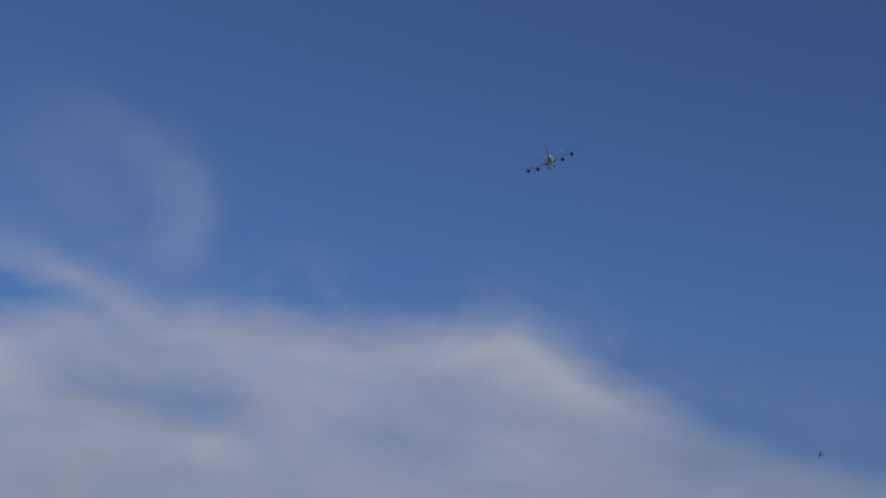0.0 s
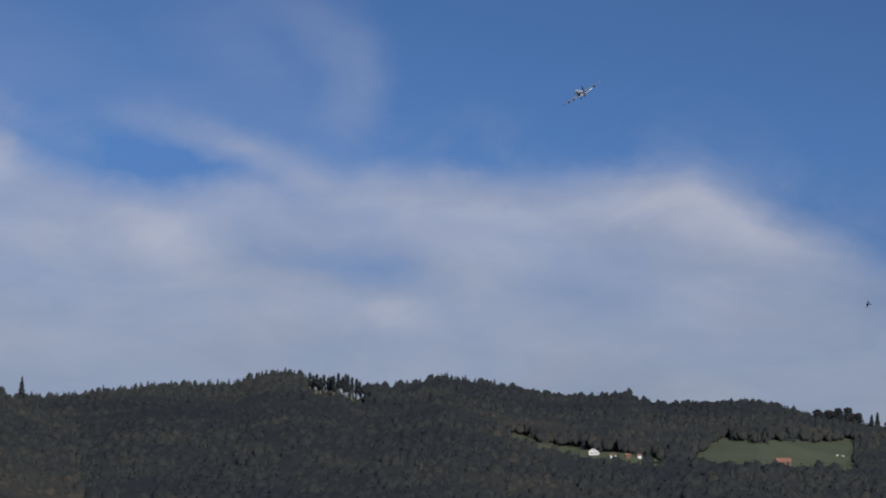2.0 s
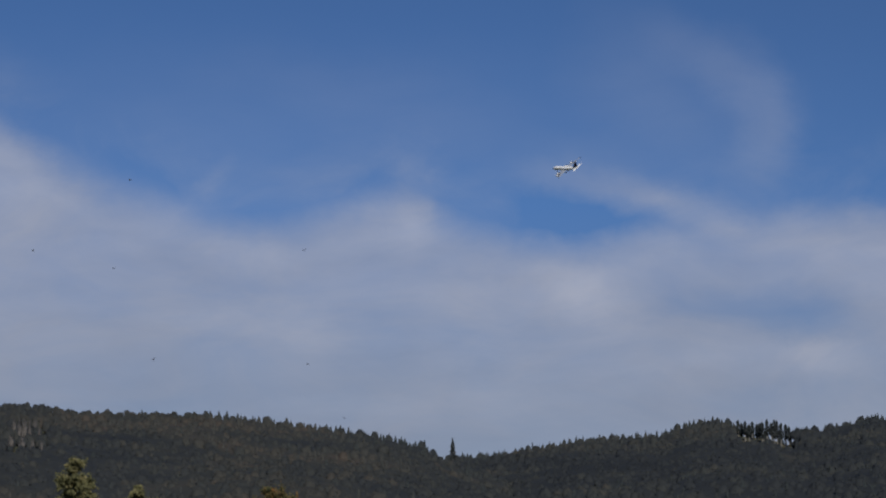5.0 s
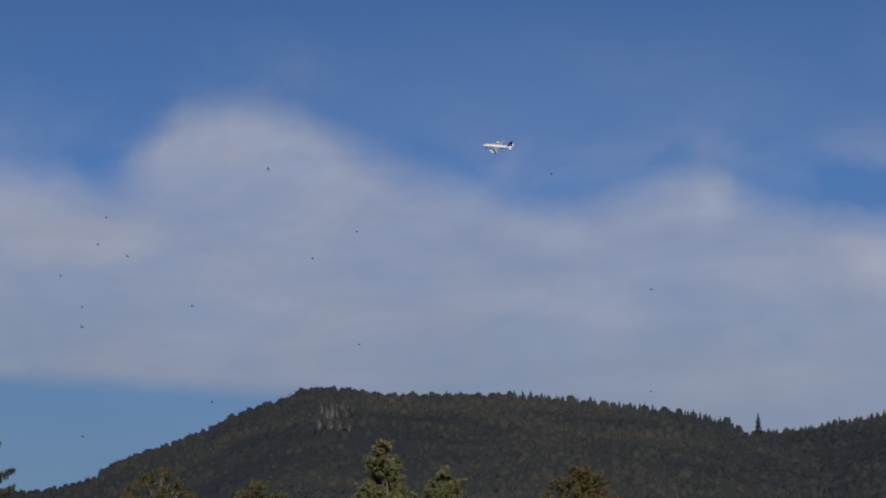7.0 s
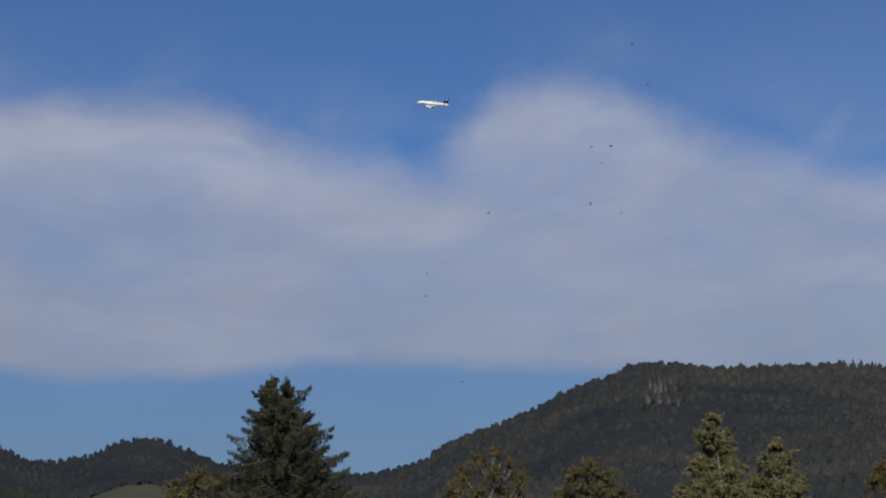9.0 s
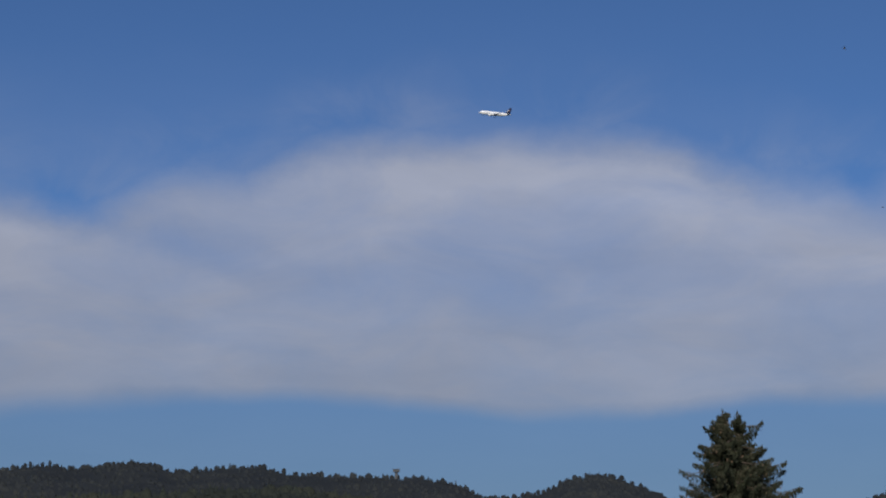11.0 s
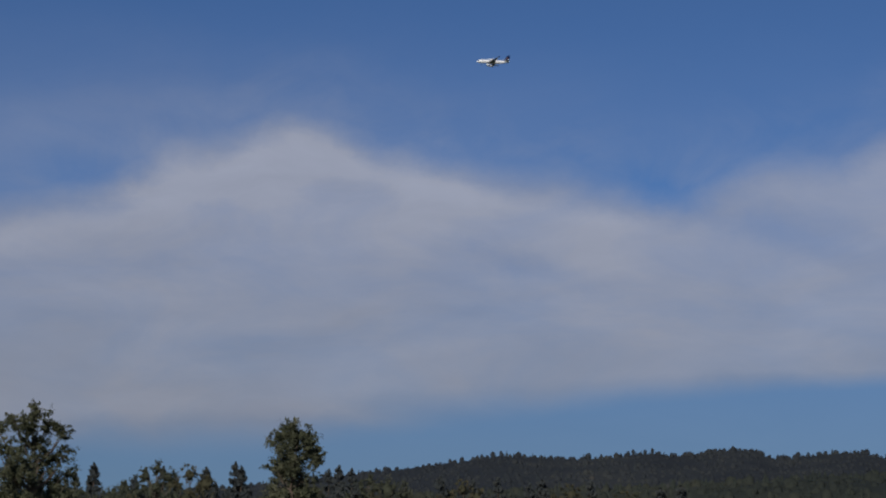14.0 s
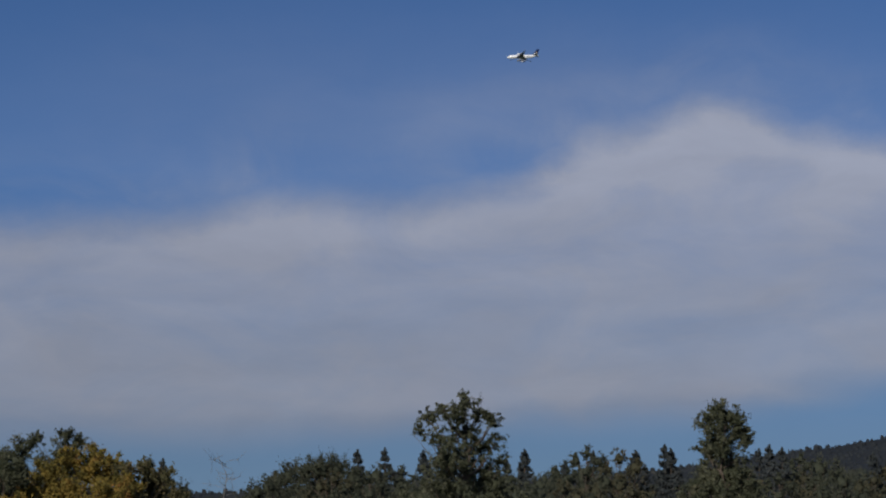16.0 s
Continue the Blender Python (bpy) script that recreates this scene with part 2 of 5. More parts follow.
# thin veils above the bank
cloud(8.0, 14.9, 2.00, 1.30, 60, 0.10)
cloud(63.5, 13.3, 7.0, 2.6, 0, 0.18)
cloud(54.5, 13.4, 6.5, 2.4, 0, 0.15)
cloud(46.5, 13.4, 5.5, 2.2, 0, 0.06)
cloud(37.0, 14.2, 6.0, 2.0, 0, 0.04)
cloud(18.0, 14.0, 6.0, 1.9, 0, 0.10)
cloud(10.0, 14.5, 5.0, 1.6, 0, 0.03)

make_world()
sun = new("sun", bpy.data.lights.new("sun", "SUN"))
sun.data.energy, sun.data.angle, sun.data.color = 3.5, radians(0.53), (1.0, 0.95, 0.88)
sun.matrix_world = look(way(SUN_AZ, SUN_EL) * 200, (0, 0, 0))


# ---- materials ----
def material(name, rough=0.7, metal=0.0):
    m = bpy.data.materials.new(name)
    m.use_nodes = True
    nt = m.node_tree
    b = nt.nodes["Principled BSDF"]
    b.inputs["Roughness"].default_value = rough
    b.inputs["Metallic"].default_value = metal
    return m, nt, b


def leaf_material(name, stops, rough=0.75, thin=0.3, lie=0.25, mottle=0.0):
    """Leaves: the colour runs with each tree's own tint and a fine and a coarse noise."""
    m, nt, b = material(name, rough)
    tint = node(nt, "ShaderNodeAttribute", attribute_name="tint").outputs["Fac"]
    co = nt.nodes.new("ShaderNodeTexCoord").outputs["Object"]
    fine = node(nt, "ShaderNodeTexNoise", {"Vector": co, "Scale": 0.9, "Detail": 3.0}).outputs["Fac"]
    wide = node(nt, "ShaderNodeTexNoise", {"Vector": co, "Scale": 0.011, "Detail": 2.0}).outputs["Fac"]
    v = math_node(nt, "ADD", math_node(nt, "MULTIPLY_ADD", fine, 0.2, -0.1), math_node(nt, "MULTIPLY_ADD", wide, 1.3, -0.65))
    v = math_node(nt, "ADD", v, tint)
    colour = ramp(nt, v, stops)
    nt.links.new(colour, b.inputs["Base Color"])
    b.inputs["Specular IOR Level"].default_value = 0.2
    # shading normals lean up and south, which evens the light over the leaves
    facing = nt.nodes.new("ShaderNodeNewGeometry").outputs["Normal"]
    facing = node(nt, "ShaderNodeVectorMath", [facing, (1 - lie,) * 3, (0, -0.3 * lie, 0.95 * lie)], operation="MULTIPLY_ADD").outputs[0]
    if mottle:  # tufts of leaves on the far crowns
        tuft = node(nt, "ShaderNodeTexNoise", {"Vector": co, "Scale": 0.38, "Detail": 3.0, "Roughness": 0.6}).outputs["Color"]
        facing = node(nt, "ShaderNodeVectorMath", [tuft, (mottle,) * 3, facing], operation="MULTIPLY_ADD").outputs[0]
        facing = node(nt, "ShaderNodeVectorMath", [facing, (-mottle / 2,) * 3], operation="ADD").outputs[0]
    facing = node(nt, "ShaderNodeVectorMath", [facing], operation="NORMALIZE").outputs[0]
    nt.links.new(facing, b.inputs["Normal"])
    back = node(nt, "ShaderNodeBsdfTranslucent", {"Color": colour, "Normal": facing})
    both = node(nt, "ShaderNodeMixShader", [thin, b.outputs[0], back.outputs[0]])
    nt.links.new(both.outputs[0], nt.nodes["Material Output"].inputs[0])
    return m


def plain(name, colour, rough=0.6, metal=0.0, vary=0.15, scale=6.0, bump=0.0):
    """Paint, metal or wood with stains at two sizes."""
    m, nt, b = material(name, rough, metal)
    co = nt.nodes.new("ShaderNodeTexCoord").outputs["Object"]
    n = node(nt, "ShaderNodeTexNoise", {"Vector": co, "Scale": scale, "Detail": 6.0}).outputs["Fac"]
    lo = tuple(c * (1 - vary) for c in colour)
    hi = tuple(min(1, c * (1 + vary)) for c in colour)
    nt.links.new(ramp(nt, n, [(0.3, lo), (0.7, hi)]), b.inputs["Base Color"])
    if bump:
        h = node(nt, "ShaderNodeTexNoise", {"Vector": co, "Scale": scale * 6, "Detail": 4.0}).outputs["Fac"]
        bp = node(nt, "ShaderNodeBump", {"Strength": bump, "Distance": 0.02, "Height": h})
        nt.links.new(bp.outputs[0], b.inputs["Normal"])
    return m


# the blue-grey cast puts aerial haze into these far leaf colours
HAZED_WOODS = leaf_material("hazed_woodland_leaves", [(0.0, (0.042, 0.049, 0.056)), (0.35, (0.053, 0.060, 0.065)), (0.58, (0.066, 0.072, 0.070)),
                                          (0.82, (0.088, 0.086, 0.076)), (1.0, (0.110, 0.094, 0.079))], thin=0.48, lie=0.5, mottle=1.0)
GREEN_WOODS = leaf_material("green_woodland_leaves", [(0.0, (0.042, 0.050, 0.044)), (0.4, (0.055, 0.063, 0.050)), (0.7, (0.069, 0.074, 0.055)), (1.0, (0.090, 0.083, 0.060))], thin=0.48, lie=0.5, mottle=1.0)
GREEN_NEEDLES = leaf_material("green_needles", [(0.0, (0.036, 0.046, 0.041)), (0.5, (0.050, 0.060, 0.048)), (1.0, (0.072, 0.076, 0.055))], thin=0.4, lie=0.45)
# haze is tinted into this needle colour too, on near firs as well
HAZED_NEEDLES = leaf_material("needles", [(0.0, (0.038, 0.047, 0.051)), (0.5, (0.053, 0.062, 0.062)), (1.0, (0.093, 0.089, 0.077))], thin=0.35, lie=0.4)
SPRUCE = leaf_material("spruce_needles", [(0.0, (0.026, 0.032, 0.018)), (0.5, (0.060, 0.062, 0.036)), (1.0, (0.14, 0.115, 0.075))], thin=0.2, lie=0.1)
OAK = leaf_material("oak_leaves", [(0.0, (0.040, 0.046, 0.030)), (0.5, (0.066, 0.073, 0.046)), (1.0, (0.115, 0.112, 0.072))], lie=0.35)
BEECH = leaf_material("beech_leaves", [(0.0, (0.050, 0.052, 0.030)), (0.5, (0.082, 0.076, 0.042)), (1.0, (0.135, 0.105, 0.058))], lie=0.35)
GREEN = leaf_material("green_leaves", [(0.0, (0.046, 0.053, 0.030)), (0.5, (0.090, 0.096, 0.055)), (1.0, (0.18, 0.17, 0.11))])
BIRCH = leaf_material("birch_leaves", [(0.0, (0.092, 0.097, 0.046)), (0.5, (0.17, 0.165, 0.076)), (1.0, (0.27, 0.23, 0.11))])
AUTUMN = leaf_material("autumn_leaves", [(0.0, (0.11, 0.10, 0.03)), (0.45, (0.22, 0.165, 0.035)), (0.75, (0.29, 0.185, 0.040)), (1.0, (0.29, 0.13, 0.04))])
RUSSET = leaf_material("russet_leaves", [(0.0, (0.068, 0.072, 0.034)), (0.4, (0.115, 0.106, 0.044)), (0.65, (0.19, 0.125, 0.044)), (1.0, (0.30, 0.125, 0.04))])
RUSTY = leaf_material("rusty_leaves", [(0.0, (0.080, 0.082, 0.038)), (0.5, (0.13, 0.115, 0.052)), (1.0, (0.19, 0.135, 0.065))])
BARK = plain("bark", (0.10, 0.075, 0.055), 0.9, vary=0.35, scale=3, bump=0.6)
GREY_BARK = plain("grey_birch_bark", (0.19, 0.18, 0.165), 0.85, vary=0.35, scale=4, bump=0.3)
PALE_BARK = plain("birch_bark", (0.32, 0.30, 0.27), 0.8, vary=0.35, scale=4, bump=0.3)


CONE = plain("spruce_cone", (0.17, 0.11, 0.07), 0.8, vary=0.3, scale=9)


def ground_material():
    m, nt, b = material("forest_floor", 0.95)
    co = nt.nodes.new("ShaderNodeTexCoord").outputs["Object"]
    a = node(nt, "ShaderNodeTexNoise", {"Vector": co, "Scale": 0.02, "Detail": 8.0}).outputs["Fac"]
    nt.links.new(ramp(nt, a, [(0.3, (0.035, 0.045, 0.018)), (0.5, (0.055, 0.055, 0.025)), (0.7, (0.075, 0.060, 0.035))]), b.inputs["Base Color"])
    return m


def meadow_material():
    m, nt, b = material("meadow_grass", 0.9)
    co = nt.nodes.new("ShaderNodeTexCoord").outputs["Object"]
    a = node(nt, "ShaderNodeTexNoise", {"Vector": co, "Scale": 0.012, "Detail": 4.0}).outputs["Fac"]
    f = node(nt, "ShaderNodeTexNoise", {"Vector": co, "Scale": 0.35, "Detail": 6.0}).outputs["Fac"]
    v = math_node(nt, "MULTIPLY_ADD", f, 0.45, math_node(nt, "MULTIPLY_ADD", a, 0.8, -0.12))
    nt.links.new(ramp(nt, v, [(0.3, (0.040, 0.052, 0.024)), (0.5, (0.060, 0.073, 0.034)), (0.75, (0.080, 0.086, 0.045))]), b.inputs["Base Color"])
    return m


def rock_material():
    m, nt, b = material("cliff_rock", 0.9)
    co = nt.nodes.new("ShaderNodeTexCoord").outputs["Object"]
    a = node(nt, "ShaderNodeTexNoise", {"Vector": co, "Scale": 0.12, "Detail": 8.0}).outputs["Fac"]
    nt.links.new(ramp(nt, a, [(0.35, (0.048, 0.045, 0.043)), (0.65, (0.10, 0.092, 0.085))]), b.inputs["Base Color"])
    bp = node(nt, "ShaderNodeBump", {"Strength": 0.8, "Distance": 2.0, "Height": a})
    nt.links.new(bp.outputs[0], b.inputs["Normal"])
    return m


# ---- meshes ----
def mesh_of(name, verts, faces, mats, tint=None, smooth=False, index=None):
    """A mesh from arrays: faces is an (n, k) array."""
    me = bpy.data.meshes.new(name)
    verts, faces = np.asarray(verts, np.float32), np.asarray(faces, np.int32)
    n, k = faces.shape
    me.vertices.add(len(verts))
    me.vertices.foreach_set("co", verts.ravel())
    me.loops.add(n * k)
    me.loops.foreach_set("vertex_index", faces.ravel())
    me.polygons.add(n)
    me.polygons.foreach_set("loop_start", np.arange(0, n * k, k, dtype=np.int32))
    me.polygons.foreach_set("loop_total", np.full(n, k, np.int32))
    for m in mats:
        me.materials.append(m)
    if index is not None:
        me.polygons.foreach_set("material_index", np.asarray(index, np.int32))
    if smooth:
        me.polygons.foreach_set("use_smooth", np.ones(n, bool))
    if tint is not None:
        me.attributes.new("tint", "FLOAT", "POINT").data.foreach_set("value", np.asarray(tint, np.float32))
    me.update(calc_edges=True)
    return me


def part(name, me, parent, label=""):
    ob = new(name, me)
    ob.parent = parent
    return tagged(ob, label)


class Tubes:
    """Tapered round limbs gathered in one mesh."""

    def __init__(self, sides=6):
        self.v, self.f, self.n = [], [], sides

    def add(self, pts, radii):
        base, n = len(self.v), self.n
        pts = [Vector(p) for p in pts]
        for i, (p, r) in enumerate(zip(pts, radii)):
            d = (pts[min(i + 1, len(pts) - 1)] - pts[max(i - 1, 0)]).normalized()
            a = d.cross(Vector((0.3, 0.9, 0.1))).normalized()
            b = d.cross(a)
            for j in range(n):
                t = 2 * math.pi * j / n
                self.v.append(tuple(p + a * (r * math.cos(t)) + b * (r * math.sin(t))))
        for i in range(len(pts) - 1):
            for j in range(n):
                q = base + i * n
                self.f.append((q + j, q + (j + 1) % n, q + n + (j + 1) % n, q + n + j))

    def mesh(self, name, mat):
        return mesh_of(name, self.v, self.f, [mat], smooth=True)


def leaf_quads(rng, centres, size, droop=0.0, out=None, slim=1.0):
    """Small bent leaf sprays at the centres, each turned at random, or lying about across the directions out."""
    n = len(centres)
    a = rng.normal(size=(n, 3))
    if out is not None:
        a = np.cross(out, a) + 0.35 * rng.normal(size=(n, 3))
    a /= np.linalg.norm(a, axis=1)[:, None]
    b = np.cross(a, rng.normal(size=(n, 3)) if out is None else out + 0.3 * rng.normal(size=(n, 3)))
    b /= np.linalg.norm(b, axis=1)[:, None]
    if droop:
        a[:, 2] -= droop
        a /= np.linalg.norm(a, axis=1)[:, None]
        b = np.cross(a, b)
    s = (size * rng.uniform(0.6, 1.4, n))[:, None]
    w = s * slim * rng.uniform(0.4, 0.75, n)[:, None]
    v = np.stack([centres - a * s, centres + b * w * 0.8, centres + a * s, centres - b * w], 1)
    v[:, 1] += np.cross(a, b) * w * 0.35
    f = np.arange(4 * n).reshape(n, 4)
    return v.reshape(-1, 3), f


# ---- the land ----
def ridge(az, r, line, far, near, cover, back=1500.0, power=1.25):
    """A ridge far metres off whose wooded skyline runs along line (azimuth, elevation)."""
    pa, pe = np.array(line).T
    el = np.interp(az, pa, pe)
    top = far * np.tan(np.radians(el)) + EYE - cover
    s = np.clip((r - near) / (far - near), 0, 1)
    fall = np.clip(1 - (r - far) / back, 0.25, 1)
    return top * s ** power * fall


EAST_LINE = ((-60, 6.0), (-14, 6.2), (-10.6, 6.1), (-9.83, 6.05), (-9.02, 6.19), (-8.01, 6.37), (-7.13, 6.47), (-6.11, 6.64), (-5.22, 6.78), (-4.6, 6.98), (-4, 7.12), (-2.5, 7.08), (-1.6, 7.08), (-1, 7.3), (0.3, 7.22), (1.6, 7.4),
             (2.3, 7.52), (3.2, 7.62), (3.8, 7.48), (4.5, 7.36), (5.1, 7.38), (5.5, 7.58), (6.5, 7.63), (7.4, 7.55), (7.8, 7.35), (8.8, 7.32), (9.8, 7.26), (11, 7.06), (12.5, 6.92), (15, 6.6), (20, 6.0), (30, 3.0))
WEST_LINE = ((9, 4.5), (11, 6.2), (12.9, 6.85), (13.3, 7.2), (14.2, 7.39), (15.2, 7.56), (17, 7.79), (18, 7.89), (19.5, 7.88), (20.8, 7.88), (21.9, 7.98), (22.6, 8.06), (23.0, 8.0), (23.3, 7.8), (23.7, 7.7),
             (24.4, 7.46), (24.9, 7.2), (25.6, 6.93), (26.4, 6.65), (27.2, 6.36), (27.7, 5.98), (29.1, 5.68), (31, 5.3), (34, 4.4), (40, 2.0))
FAR_LINE = ((20, 5.5), (28, 5.6), (32.2, 6.0), (33.1, 6.36), (33.8, 6.6), (34.5, 6.53), (35.2, 6.22), (35.7, 6.08), (36.6, 6.14), (37.1, 6.4), (37.9, 6.55), (39, 6.55),
            (40.9, 6.62), (41.7, 6.8), (42.7, 6.73), (43.6, 6.66), (44, 6.86), (44.9, 6.8), (45.8, 6.71), (46.3, 6.82), (47.3, 6.71), (48.3, 6.65), (49.7, 6.72), (51.4, 6.48), (53, 6.25), (56, 5.9), (62, 5.5), (66, 5.38), (80, 5.3), (100, 5.5))
MID_LINE = ((30, 4.4), (34, 5.0), (37.5, 5.75), (39, 6.1), (41, 6.3), (43, 6.25), (46, 6.15), (49, 6.05), (53, 5.9), (60, 5.5), (90, 5.2))
FAR_D, EAST_D, WEST_D, MID_D = 4300.0, 2900.0, 2450.0, 2100.0


def land(az, r):
    """Height of the ground at az degrees to the left of north and r metres off."""
    z = np.maximum(ridge(az, r, EAST_LINE, EAST_D, 700, 9.5), ridge(az, r, WEST_LINE, WEST_D, 700, 8.5))
    z = np.maximum(z, ridge(az, r, FAR_LINE, FAR_D, 1500, 8, 800))
    z = np.maximum(z, ridge(az, r, MID_LINE, MID_D, 600, 11))
    x, y = -np.sin(np.radians(az)) * r, np.cos(np.radians(az)) * r
    hummock = np.sin(x / 97 + 1.3 * np.sin(y / 143)) * np.sin(y / 121 + np.sin(x / 170))
    z = z + hummock * np.clip((r - 600) / 900, 0, 1) * 11.0 * np.clip(z / 120, 0, 1) * np.clip((2330 - r) / 350, 0.12, 1)
    z = z - 12.0 * np.clip((r - EAST_D + 300) / 80, 0, 1) * np.clip((0.8 - np.abs(az - 5.63)) / 0.3, 0, 1)
    rise = np.clip((az - 44) / 8, 0, 1) * np.clip((r - 190) / 150, 0, 1) * 15.0
    return np.maximum(z, rise) - 0.01


def spot(az, r):
    """The place on the ground at az degrees and r metres."""
    a = radians(az)
    return Vector((-math.sin(a) * r, math.cos(a) * r, float(land(np.array([az]), np.array([r]))[0])))


def slope_at(az, el):
    """The distance at which the bare hillside shows at that elevation."""
    r = np.linspace(900, 4200, 1200)
    e = np.degrees(np.arctan2(land(np.full_like(r, az), r) - EYE, r))
    k = np.argmax(e >= el)
    return float(r[k])


def in_meadow(az, r, z):
    """The hill's clearings: 1 where grass grows."""
    el = np.degrees(np.arctan2(z - EYE, r))
    wave = 0.03 * np.sin(az * 5.1) + 0.03 * np.sin(az * 11.3) + 0.02 * np.sin(az * 23.0)
    on = r < 2850
    # a sloping pasture with a barn, a long narrow clearing round a farmhouse, and a pasture at the hill's end
    a = (az > -6.12 + 0.3 * wave) & (az < -2.75 - 0.9 * (el - 6.0) + wave) & (el > 5.33 + 0.045 * (az + 6.1)) & (el < 6.2 + wave)
    low = np.interp(az, (-1.8, -1.3, -0.29, 0.95, 1.6), (5.74, 5.77, 5.85, 6.06, 6.29))
    b = (az > -1.75) & (az < 1.62) & (el > low - 0.29) & (el < low + np.interp(az, (-1.7, -0.6, 0.0, 1.6), (0.05, 0.12, 0.1, 0.05)) + 0.4 * wave)
    c = (az < -9.2 + wave) & (az > -11.5) & (el > 5.3) & (el < 5.84 + wave)
    return (a | b | c) & on


def bare_rock(az, r, z):
    """The steep spot near the west hill's top where rock shows."""
    el = np.degrees(np.arctan2(z - EYE, r))
    return (np.abs(az - 22.3 + 0.35 * (el - 7.0)) < 0.38) & (el > 6.75) & (el < 7.5) & (r < 2600)


def make_ground():
    azs = np.concatenate([np.linspace(-180, -24, 40)[:-1], np.arange(-24, -12, 0.3), np.arange(-12, 2.4, 0.1), np.arange(2.4, 84, 0.3), np.linspace(84, 180, 26)])
    rs = np.concatenate([[0.0], np.linspace(4, 200, 14), np.linspace(230, 1000, 18), np.linspace(1040, 2960, 97), np.linspace(3040, 4980, 40)])
    A, R = np.meshgrid(azs, rs)
    Z = land(A, R)
    a = np.radians(A)
    v = np.stack([-np.sin(a) * R, np.cos(a) * R, Z], -1).reshape(-1, 3)
    n = len(azs)
    i, j = np.meshgrid(np.arange(len(rs) - 1), np.arange(n - 1), indexing="ij")
    q = (i * n + j).ravel()
    f = np.stack([q, q + n, q + n + 1, q + 1], 1)
    Am, Rm = (A[:-1, :-1] + A[1:, 1:]) / 2, (R[:-1, :-1] + R[1:, 1:]) / 2
    idx = in_meadow(Am, Rm, land(Am, Rm)).ravel().astype(int)
    idx[(Rm.ravel() < 900)] = 1
    ob = new("ground", mesh_of("ground", v, f, [ground_material(), meadow_material()], smooth=True, index=idx))
    tagged(ob, "rolling green ground rising to wooded hills", "ground", kind="structure")


make_ground()


# ---- woods on the hills ----
def icosphere(level):
    bm = bmesh.new()
    bmesh.ops.create_icosphere(bm, subdivisions=level, radius=1.0)
    v = np.array([w.co[:] for w in bm.verts])
    f = np.array([[w.index for w in p.verts] for p in bm.faces])
    bm.free()
    return v, f


def broadleaf_template(rng, sprays):
    """A full rounded crown, swollen into boughs and fringed with leaf sprays, one unit high."""
    v, f = icosphere(2)
    lump = rng.normal(size=(9, 3))
    lump /= np.linalg.norm(lump, axis=1)[:, None]
    lump[:, 2] = np.abs(lump[:, 2])
    size = rng.uniform(0.12, 0.34, 9)
    swell = 0.78 + (size * np.clip(v @ lump.T, 0, 1) ** 7).max(1) + 0.04 * rng.normal(size=len(v))
    swell = swell * rng.uniform(0.9, 1.1, len(v))
    core = v * swell[:, None] * (0.31, 0.31, 0.45) + (0, 0, 0.52)
    d = rng.normal(size=(sprays, 3)) + lump[rng.integers(0, 9, sprays)] * 0.9
    d /= np.linalg.norm(d, axis=1)[:, None]
    out = 0.78 + (size * np.clip(d @ lump.T, 0, 1) ** 7).max(1)
    c = d * out[:, None] * (0.31, 0.31, 0.45) * rng.uniform(0.95, 1.18, (sprays, 1)) + (0, 0, 0.52)
    lv, lf = leaf_quads(rng, c, 0.055, out=d)
    t = np.concatenate([lf[:, :3], lf[:, [0, 2, 3]]])
    return np.concatenate([core, lv]), np.concatenate([f, t + len(core)])


def conifer_template(rng, tiers):
    """A pointed crown of ragged tiers, one unit high."""
    vs, fs, base = [], [], 0
    for k in range(tiers):
        h0, h1 = 0.10 + 0.78 * k / tiers, min(1.0, 0.12 + 0.78 * (k + 2.1) / tiers)
        rad = 0.20 * (1 - k / tiers) ** 0.8 + 0.025
        n = 8
        t = np.arange(n) / n * 2 * np.pi + rng.uniform(0, 6)
        rr = rad * rng.uniform(0.65, 1.25, n)
        vs.append(np.concatenate([np.stack([rr * np.cos(t), rr * np.sin(t), h0 + rng.uniform(-0.035, 0.025, n)], 1), [[rng.normal() * 0.008, rng.normal() * 0.008, h1]]]))
        fs.append(np.array([[base + i, base + (i + 1) % n, base + n] for i in range(n)]))
        base += n + 1
    return np.concatenate(vs), np.concatenate(fs)


def plant(rng, templates, xyz, height, width, tint):
    V, F, T, base = [], [], [], 0
    kind = rng.integers(0, len(templates), len(xyz))
    turn = rng.uniform(0, 2 * np.pi, len(xyz))
    for k, (tv, tf) in enumerate(templates):
        m = kind == k
        n = m.sum()
        if not n:
            continue
        c, s = np.cos(turn[m])[:, None], np.sin(turn[m])[:, None]
        x = (tv[:, 0] * c - tv[:, 1] * s) * width[m][:, None]
        y = (tv[:, 0] * s + tv[:, 1] * c) * width[m][:, None]
        z = tv[:, 2] * height[m][:, None]
        V.append((np.stack([x, y, z], -1) + xyz[m][:, None]).reshape(-1, 3))
        F.append((tf[None] + (np.arange(n) * len(tv))[:, None, None] + base).reshape(-1, 3))
        T.append((tint[m][:, None] + rng.normal(size=(n, len(tv))) * 0.05).ravel().clip(0, 1))
        base += n * len(tv)
    return np.concatenate(V), np.concatenate(F), np.concatenate(T)


def scatter(rng, az0, az1, r0, r1, across, along):
    """Trees on a jittered polar lattice."""
    out = []
    r = r0
    while r < r1:
        step = math.degrees(across / r)
        n = int((az1 - az0) / step)
        a = az0 + (np.arange(n) + rng.uniform(0, 1, n)) * step
        out.append(np.stack([a, r + rng.uniform(-0.5, 0.5, n) * along], 1))
        r += along
    p = np.concatenate(out)
    return p[:, 0], p[:, 1]


